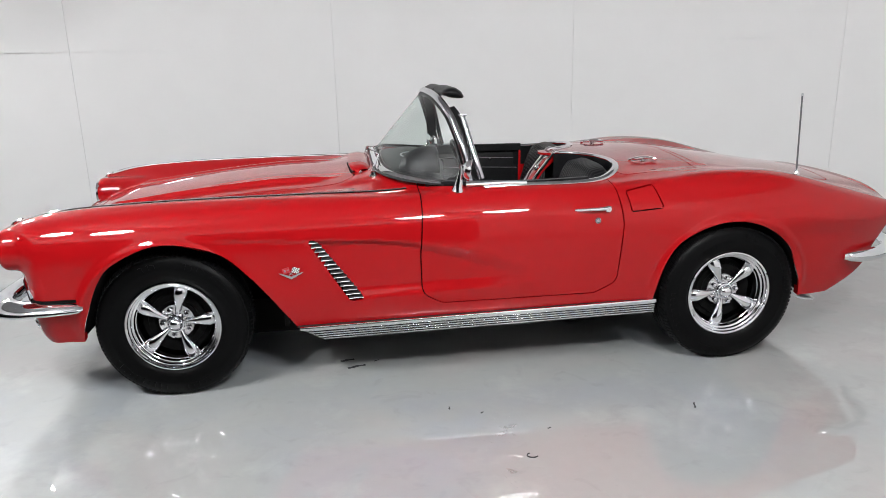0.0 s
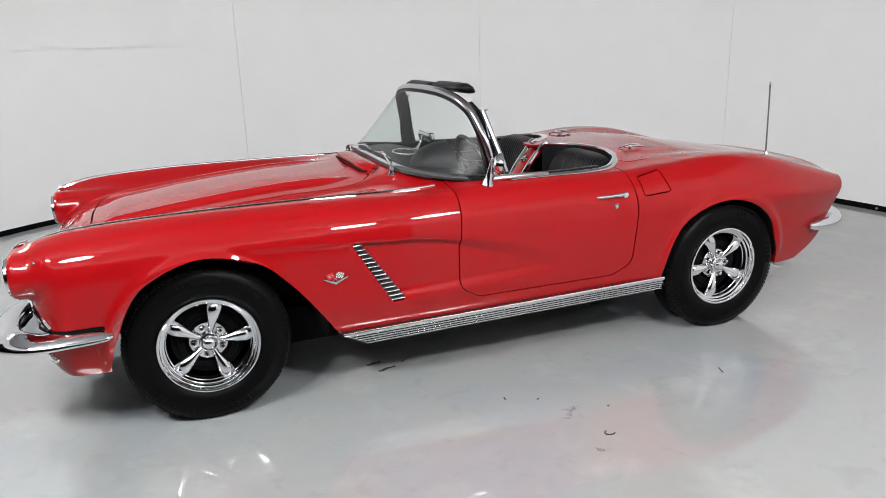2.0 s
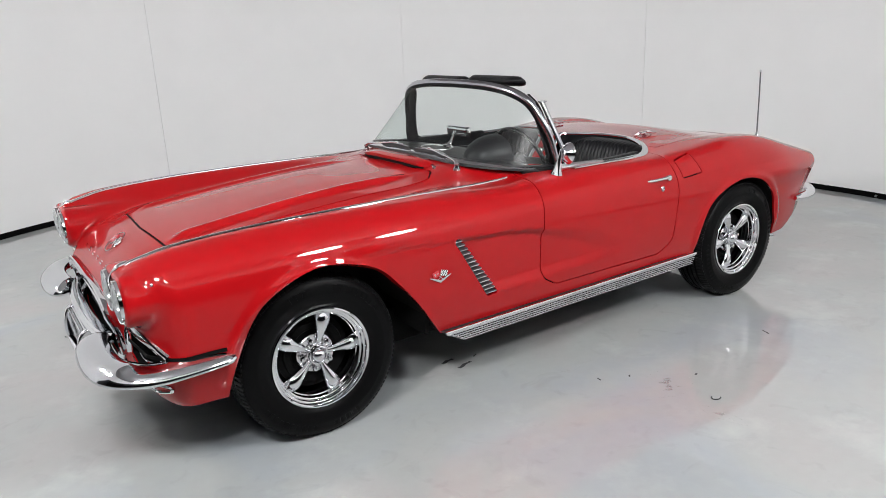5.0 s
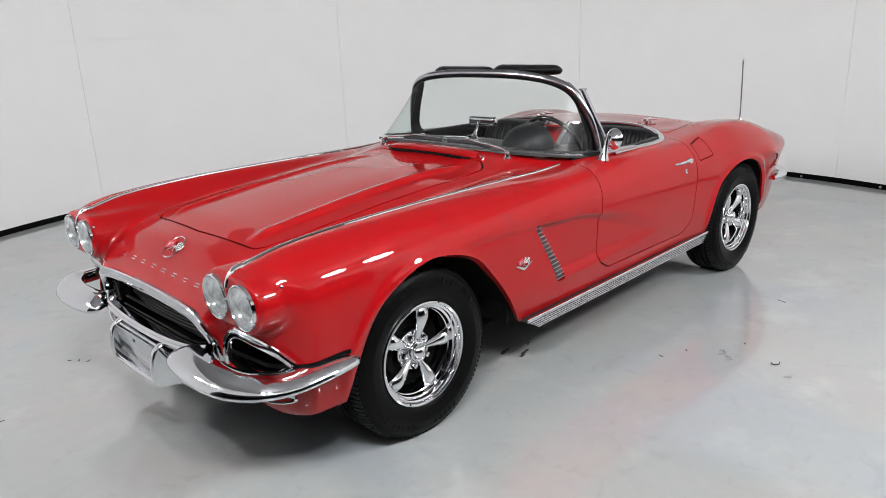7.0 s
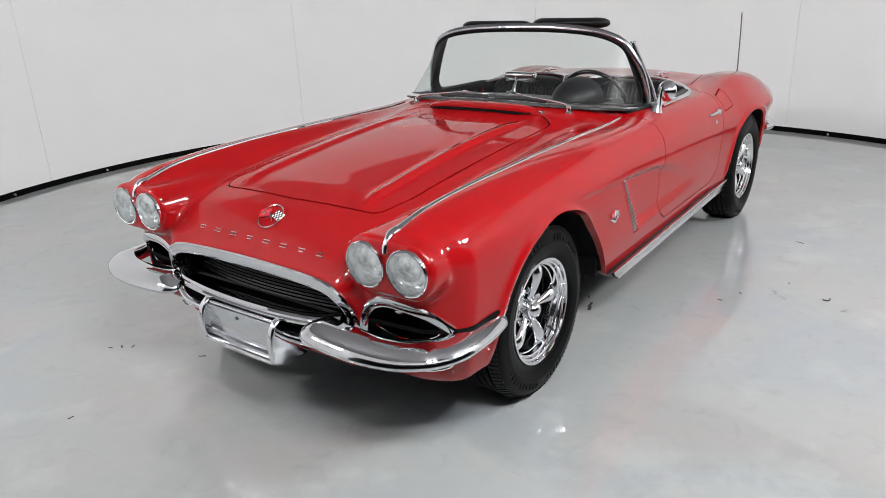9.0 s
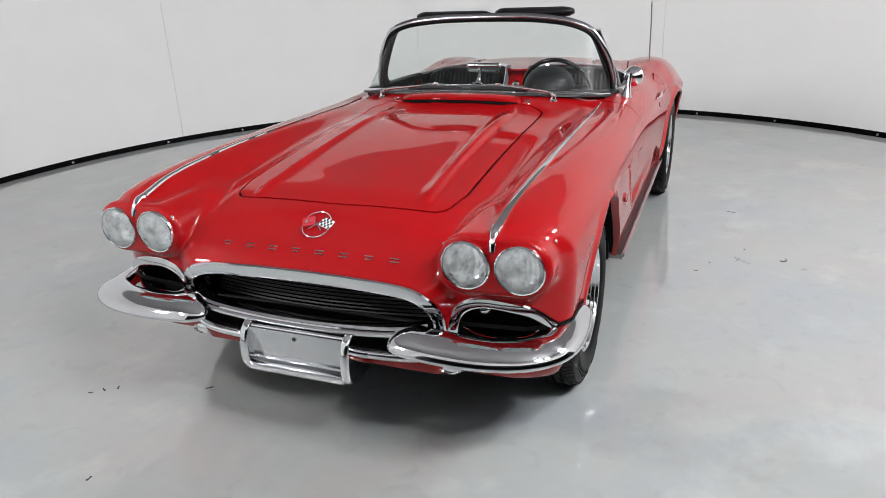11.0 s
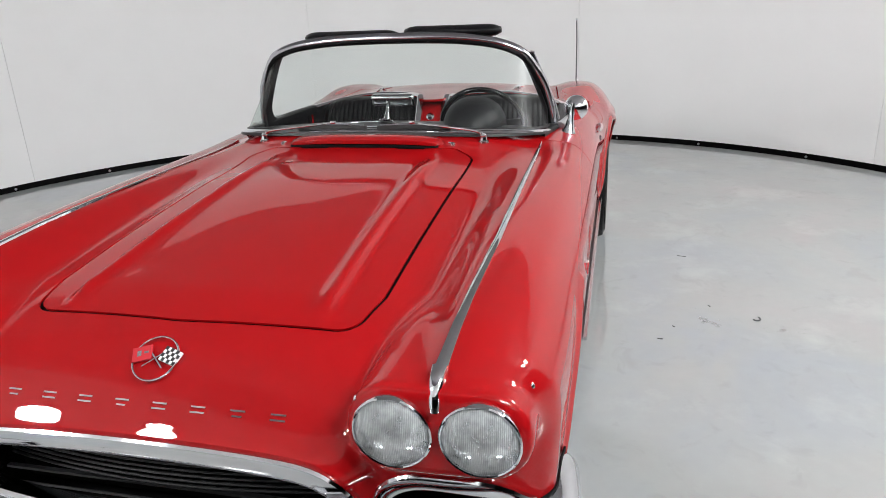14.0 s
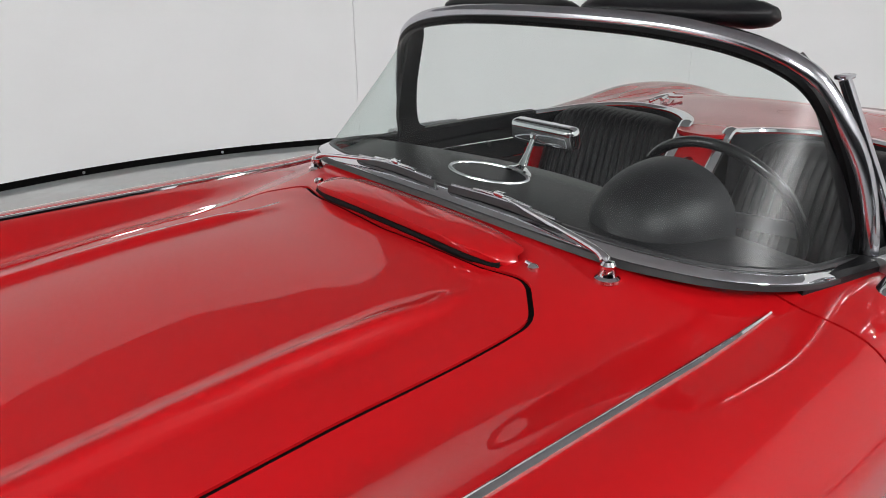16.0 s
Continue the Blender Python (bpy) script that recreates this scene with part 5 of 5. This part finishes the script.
for i in range(len(ys) - 1):
    for j in range(6):
        f.append((7 * i + j, 7 * i + j + 1, 7 * i + 8 + j, 7 * i + 7 + j))
cowl = part("air_intake", recalc((v, f)), PAINT, car, "red cowl air intake with a black slot", angle=50)
# solid black tube drawn as the shade under the intake lid
part("slot", tube([(-0.468 + 0.02 * (abs(y) / 0.3)**6, y, top_z(-0.470, y) + 0.003) for y in np.linspace(-0.296, 0.296, 31)], 0.0105, 10), GAP_SHADE, cowl, "black tube standing in for the shaded intake opening")

# mirrors
m1 = part("side_mirror", lathe([(0.029, 0.0), (0.027, 0.006), (0.019, 0.028), (0.012, 0.065), (0.0085, 0.105), (0.0095, 0.122), (0.001, 0.126)], 24, "z"), CHROME, car, "round chrome door mirror on a stalk", at=pose(0.004, -0.745, top_z(0.004, 0.745) - 0.004, 8, 8, 0))
part("head", lathe([(0.001, 0.03), (0.02, 0.028), (0.040, 0.014), (0.050, 0.0), (0.052, -0.008), (0.048, -0.010), (0.046, -0.006), (0.001, -0.006)], 36, "x"), CHROME, m1, at=Matrix.Translation((0.034, -0.010, 0.106)) @ pose(0, 0, 0, 0, 0, 168))
m2 = part("rear_view_mirror", lathe([(0.035, 0.0), (0.033, 0.006), (0.012, 0.018), (0.007, 0.05), (0.006, 0.09)], 24, "z"), CHROME, car, "chrome interior mirror on a dashboard stalk", at=pose(-0.085, 0.022, 0.932, 0, 30, 0))
part("housing", box((0.040, 0.188, 0.054), (0, 0, 0), 0.017, None, 5), CHROME, m2, "chrome mirror housing", at=pose(0, 0, 0, 0, -30, 0) @ pose(0.062, -0.016, 0.086, 0, -8, 0))
part("ball_joint", lathe([(0.001, -0.012), (0.009, -0.008), (0.012, 0.0), (0.009, 0.008), (0.001, 0.012)], 16, "z"), CHROME, m2, at=Matrix.Translation((0.0, 0, 0.092)))

# aerial
aer = part("aerial", tube([(0, 0, 0.0), (-0.004, 0, 0.13), (-0.008, 0, 0.26), (-0.010, 0.003, 0.385)], 0.0042, 8), DULL, car, "thin telescopic metal aerial on the rear fender", at=Matrix.Translation((1.716, -0.672, top_z(1.716, 0.672))))
part("ferrule", lathe([(0.016, -0.004), (0.014, 0.008), (0.006, 0.022), (0.004, 0.026)], 20, "z"), CHROME, aer)
part("tip", lathe([(0.006, 0.380), (0.006, 0.390), (0.001, 0.394)], 12, "z"), SATIN, aer, at=Matrix.Translation((-0.010, 0.003, 0)))

# chrome along the cabin edge
def edge_line(points, lift=0.004):
    return [(x, y, top_z(x, abs(y)) + lift) for x, y in points]


for s in (-1, 1):
    edge = [(0.13, 0.722), (0.35, 0.716), (0.55, 0.711), (0.705, 0.671), (0.815, 0.563), (0.868, 0.41), (0.844, 0.258), (0.776, 0.150), (0.692, 0.083), (0.652, 0.070)]
    line = spline([(x, s * y, top_z(x, y) + 0.006) for x, y in edge] + [(0.600, s * 0.067, 0.872), (0.555, s * 0.067, 0.815), (0.51, s * 0.067, 0.745), (0.47, s * 0.067, 0.67)], 90)
    part("cabin_trim", sweep(line, [(-0.019, -0.006), (-0.017, 0.002), (-0.008, 0.006), (0.004, 0.006), (0.014, 0.002), (0.017, -0.006), (0.0, -0.010)], (0.2, 0, 1)), POLISH, car, "chrome trim round the cabin edge", angle=50)
    cap = spline([(-0.13, s * 0.640, 0.898), (0.0, s * 0.672, 0.896), (0.15, s * 0.692, 0.892), (0.4, s * 0.696, 0.889), (0.64, s * 0.672, 0.889)], 30)
    part("door_cap", sweep(cap, [(-0.022, -0.034), (-0.022, 0.0), (-0.014, 0.008), (0.014, 0.008), (0.022, 0.0), (0.022, -0.034)]), VINYL, car, "black vinyl cap along the door top")
    inset = [(x, y) for x, y in spline([(0.60, 0.694), (0.695, 0.656), (0.800, 0.552), (0.852, 0.41), (0.830, 0.268), (0.764, 0.166), (0.684, 0.098), (0.645, 0.085)], 40)]
    nl = len(inset)
    lining = [(x, s * y, top_z(x, y) - 0.002) for x, y in inset] + [(x, s * y, 0.76) for x, y in inset]
    part("cabin_lining", recalc((lining, [(i, i + 1, nl + i + 1, nl + i) for i in range(nl - 1)])), VINYL, car, "black lining under the cabin edge")
    for x in (1.03,):
        y = s * 0.392
        c = part("deck_catch", sweep(spline([(-0.055, 0.012, 0.004), (-0.02, 0.004, 0.014), (0.02, -0.002, 0.016), (0.06, 0.012, 0.006)], 16), disc_section(0.008, 0.005, 8), scales=[(q, 1) for q in np.interp(np.linspace(0, 1, 16), [0, 0.3, 0.7, 1], [0.4, 1, 1, 0.3])]),
                 CHROME, car, "winged chrome catch on the deck", at=Matrix.Translation((x, y, top_z(x, abs(y)))) @ Matrix.Scale(1.3, 4))
        part("catch_wing", join(tube([(-0.045, -0.018, 0.012), (0.0, -0.004, 0.014), (0.05, -0.02, 0.010)], 0.0045, 8), lathe([(0.012, 0), (0.012, 0.008), (0.001, 0.012)], 14, "z")), CHROME, c)

# ---------------------------------------------------------------- cabin
v, f = [], []
ys = np.linspace(-0.655, 0.655, 61)
for y in ys:
    x0 = float(np.interp(abs(y), [0, 0.25, 0.46, 0.59, 0.655], [-0.300, -0.298, -0.275, -0.205, -0.095]))
    rear_x = 0.0 + 0.03 * math.cos(y * 6)
    rear_x = max(rear_x, x0 + 0.03)
    for t, dz in ((0.0, 0.0), (0.3, 0.004), (0.7, 0.004), (0.92, -0.004), (1.0, -0.025), (0.97, -0.11), (0.80, -0.22)):
        v.append((x0 + (rear_x - x0) * t, y, 0.928 + dz - 0.030 * (y / 0.66)**4))
for i in range(len(ys) - 1):
    for j in range(6):
        f.append((7 * i + j, 7 * i + j + 1, 7 * i + 8 + j, 7 * i + 7 + j))
dash = part("dashboard", recalc((v, f)), VINYL, car, "black padded dashboard")
dome = []
for i, a in enumerate(np.linspace(0, math.pi, 25)):
    ring = []
    for t in np.linspace(0, 1, 9):
        grow = math.sqrt(max(0.0, 1 - (1 - t)**2.2))
        ring.append((-0.245 + 0.195 * t, -0.362 + 0.132 * grow * math.cos(a), 0.905 + 0.132 * grow * math.sin(a)**0.8))
    ring.append((-0.043, -0.362 + 0.123 * math.cos(a), 0.904 + 0.121 * math.sin(a)**0.8))
    ring.append((-0.10, -0.362 + 0.117 * math.cos(a), 0.900 + 0.112 * math.sin(a)**0.8))
    dome += ring
part("instrument_hood", recalc((dome, [(i * 11 + j, i * 11 + j + 1, i * 11 + 12 + j, i * 11 + 11 + j) for i in range(24) for j in range(10)])), GLOSSVINYL, dash, "domed black instrument hood", angle=50)
part("speaker_ring", tube([(-0.13 + 0.060 * math.cos(a), 0.08 + 0.115 * math.sin(a), 0.931) for a in np.linspace(0, 2 * math.pi, 40, endpoint=False)], 0.005, 8, True), SATIN, dash, "oval speaker rim")
part("speaker_cloth", lathe([(0.001, 0), (1, 0), (1, -0.003)], 40, "z"), BLACK, dash, at=Matrix.Translation((-0.13, 0.08, 0.931)) @ Matrix.Diagonal((0.057, 0.112, 1, 1)))

wheel_m = pose(0.115, -0.362, 0.884, 0, 66, 0)
steer = part("steering_wheel", tube([(0.182 * math.cos(a), 0.182 * math.sin(a), 0) for a in np.linspace(0, 2 * math.pi, 64, endpoint=False)], 0.0112, 12, True), GLOSSBLACK, car, "glossy black three-spoke steering wheel", at=wheel_m)
part("steering_hub", lathe([(0.001, 0.02), (0.03, 0.016), (0.045, 0.0), (0.04, -0.02), (0.022, -0.05), (0.022, -0.30), (0.001, -0.30)], 28, "z"), BLACK, steer)
for a in (0, 96, 264):
    sp = box((0.145, 0.040, 0.004), (0.110, 0, -0.004), 0.0015)
    bmesh.ops.transform(sp, matrix=Matrix.Rotation(radians(a), 4, "Z"), verts=sp.verts)
    k = part("spoke", sp, DULL, steer, "dark metal spoke with holes")
    for r in (0.075, 0.10, 0.125):
        h = lathe([(0.009, 0.002), (0.011, 0.0), (0.009, -0.001)], 16, "z")
        bmesh.ops.translate(h, vec=(r, 0, -0.001), verts=h.verts)
        bmesh.ops.transform(h, matrix=Matrix.Rotation(radians(a), 4, "Z"), verts=h.verts)
        part("hole_rim", h, SATIN, k)


def pleated(w, h, d, ribs, bulge=0.02):
    """A padded slab, h tall, whose front has upright pleats."""
    v, f, nx, nz = [], [], ribs * 6 + 1, 17
    for side in (0, 1):
        for j in range(nz):
            tz = j / (nz - 1)
            for i in range(nx):
                tx = i / (nx - 1)
                u = 2 * tx - 1
                edge = (1 - abs(u)**5) * (1 - abs(2 * tz - 1)**6)
                inset = abs(u) < 0.80 and 0.06 < tz < 0.90
                groove = -0.008 * abs(math.cos(math.pi * ribs * tx))**4 if inset else 0.0
                rim = -0.004 if abs(abs(u) - 0.81) < 0.02 else 0.0
                top = 1 - 0.10 * abs(u)**4
                xf = -(d * 0.5 * edge**0.35 + bulge * edge + groove + rim + 0.012 * u * u) if side == 0 else d * 0.5 * edge**0.35
                v.append((xf, u * w / 2 * (1 - 0.10 * tz**3), tz * h * top))
    m = nx * nz
    for j in range(nz - 1):
        for i in range(nx - 1):
            a = j * nx + i
            f.append((a, a + 1, a + nx + 1, a + nx))
            f.append((m + a, m + a + nx, m + a + nx + 1, m + a + 1))
    rim = [i for i in range(nx)] + [j * nx + nx - 1 for j in range(1, nz)] + [(nz - 1) * nx + i for i in range(nx - 2, -1, -1)] + [j * nx for j in range(nz - 2, 0, -1)]
    for a, b in zip(rim, rim[1:] + rim[:1]):
        f.append((a, b, m + b, m + a))
    return recalc((v, f))


for s in (-1, 1):
    seat = new("seat")
    seat.parent = car
    seat.location = (0.350, s * 0.37, 0.435)
    tagged(seat, "black pleated vinyl bucket seat")
    part("cushion", pleated(0.50, 0.50, 0.15, 11), VINYL, seat, at=pose(-0.30, 0, 0.10, 0, 82, 0), angle=60)
    part("backrest", pleated(0.58, 0.488, 0.12, 21), VINYL, seat, at=pose(0.285, 0, 0.02, 0, 16, 0), angle=60)
    panel = part("door_panel", join(box((0.84, 0.025, 0.42), (0.28, s * 0.708, 0.645), 0.008), box((0.74, 0.03, 0.02), (0.29, s * 0.705, 0.852), 0.006)), VINYL, car, "black vinyl inner door panel with bright strips")
    part("strip", join(tube(spline([(-0.10, s * 0.697, 0.80), (0.2, s * 0.697, 0.815), (0.62, s * 0.697, 0.80)], 20), 0.003, 6), tube(spline([(-0.10, s * 0.697, 0.745), (0.25, s * 0.697, 0.75), (0.62, s * 0.697, 0.735)], 20), 0.003, 6)), CHROME, panel)
    part("knob", lathe([(0.001, 0.02), (0.010, 0.018), (0.010, 0.004), (0.006, 0.0)], 14, "z"), CHROME, panel, at=facing((0.44, s * 0.698, 0.80), (0, -s, 0)))
    part("cabin_side", box((0.14, 0.02, 0.42), (0.70, s * 0.690, 0.645), 0.006), PAINT, car, "red inner panel behind the door")
fall = spline([(0.72, 0, 0.923), (0.655, 0, 0.905), (0.60, 0, 0.862), (0.55, 0, 0.80), (0.505, 0, 0.73), (0.45, 0, 0.62), (0.40, 0, 0.52)], 34)
part("waterfall", sweep(fall, [(-0.064, -0.02), (-0.064, -0.004), (-0.05, 0.003), (0.05, 0.003), (0.064, -0.004), (0.064, -0.02)], (-0.4, 0, 1)), PAINT, car, "red panel between the seats")
part("lock_knob", lathe([(0.022, 0.0), (0.020, 0.006), (0.012, 0.010), (0.008, 0.016), (0.001, 0.017)], 24, "z"), CHROME, car, "round chrome lock", at=facing((0.576, 0, 0.842), (-1, 0, 0.75)))
part("console", box((0.62, 0.16, 0.16), (0.22, 0, 0.42), 0.03), CARPET, car, "black transmission tunnel")

# ---------------------------------------------------------------- marks on the floor
mark = material("dark_debris", (0.03, 0.03, 0.035), 0.8, grain=0.3, scale=60)
curl = [(0.146 + 0.022 * math.cos(a), -1.587 + 0.016 * math.sin(a), 0.003) for a in np.linspace(2.0, 5.6, 14)]
tagged(part("debris", tube(curl, 0.0025, 6), mark, None), "small dark curled scrap on the floor", "debris")
for x, y, ln, a in ((-0.545, -0.570, 0.07, 10), (-0.50, -0.653, 0.09, 16), (-0.40, -0.60, 0.03, 30), (0.264, -1.397, 0.016, 20), (-0.112, -1.160, 0.024, 80), (0.019, -1.222, 0.018, 35),
                    (0.928, -1.318, 0.05, 70), (-1.985, 0.985, 0.028, 60), (-1.955, 0.940, 0.022, 25), (-2.020, 1.02, 0.02, 110), (-2.43, 0.603, 0.022, 0), (-1.843, 0.579, 0.03, 130)):
    w = 0.008 if ln > 0.05 else 0.003
    out = [(ln * (t - 0.5), w * (1 + 0.5 * math.sin(9 * t + a))) for t in np.linspace(0, 1, 9)] + [(ln * (t - 0.5), -w * (1 + 0.4 * math.sin(7 * t))) for t in np.linspace(1, 0, 9)]
    tagged(part("stain", plate(out, 0.0005, 0.0018), mark, None, at=pose(x, y, 0, 0, 0, a), smooth=False), "small dark smear on the grey floor", "stain")
pale = material("pale_patch", (0.405, 0.408, 0.405), 0.34, coat=1.0, grain=0.03, scale=20, spec=0.15)
pale.node_tree.nodes["Principled BSDF"].inputs["Coat IOR"].default_value = 1.8
_nt = pale.node_tree
_tc, _off, _len, _fade, _wob, _sum = (_nt.nodes.new(k) for k in ("ShaderNodeTexCoord", "ShaderNodeVectorMath", "ShaderNodeVectorMath", "ShaderNodeMapRange", "ShaderNodeTexNoise", "ShaderNodeMath"))
_off.operation, _len.operation, _sum.operation = "SUBTRACT", "LENGTH", "MULTIPLY_ADD"
_off.inputs[1].default_value = (0.5, 0.5, 0.5)
_wob.inputs["Scale"].default_value = 22
_fade.inputs["From Min"].default_value, _fade.inputs["From Max"].default_value = 0.70, 0.40
_sum.inputs[1].default_value = 0.35
_nt.links.new(_tc.outputs["Generated"], _off.inputs[0])
_nt.links.new(_off.outputs[0], _len.inputs[0])
_nt.links.new(_tc.outputs["Object"], _wob.inputs["Vector"])
_nt.links.new(_wob.outputs["Fac"], _sum.inputs[0])
_nt.links.new(_len.outputs["Value"], _sum.inputs[2])
_nt.links.new(_sum.outputs[0], _fade.inputs["Value"])
_nt.links.new(_fade.outputs[0], _nt.nodes["Principled BSDF"].inputs["Alpha"])
for x, y, a, b, turn in ((0.10, -1.375, 0.15, 0.095, 25), (0.045, -1.69, 0.035, 0.10, 5)):
    out = [(a * math.cos(q) * (1 + 0.10 * math.sin(3 * q) + 0.05 * math.sin(7 * q)), b * math.sin(q) * (1 + 0.08 * math.cos(4 * q))) for q in np.linspace(0, 2 * math.pi, 48, endpoint=False)]
    tagged(part("stain", plate(out, 0.0002, 0.0008), pale, None, at=pose(x, y, 0, 0, 0, turn), smooth=False), "pale worn patch on the glossy grey floor", "stain")
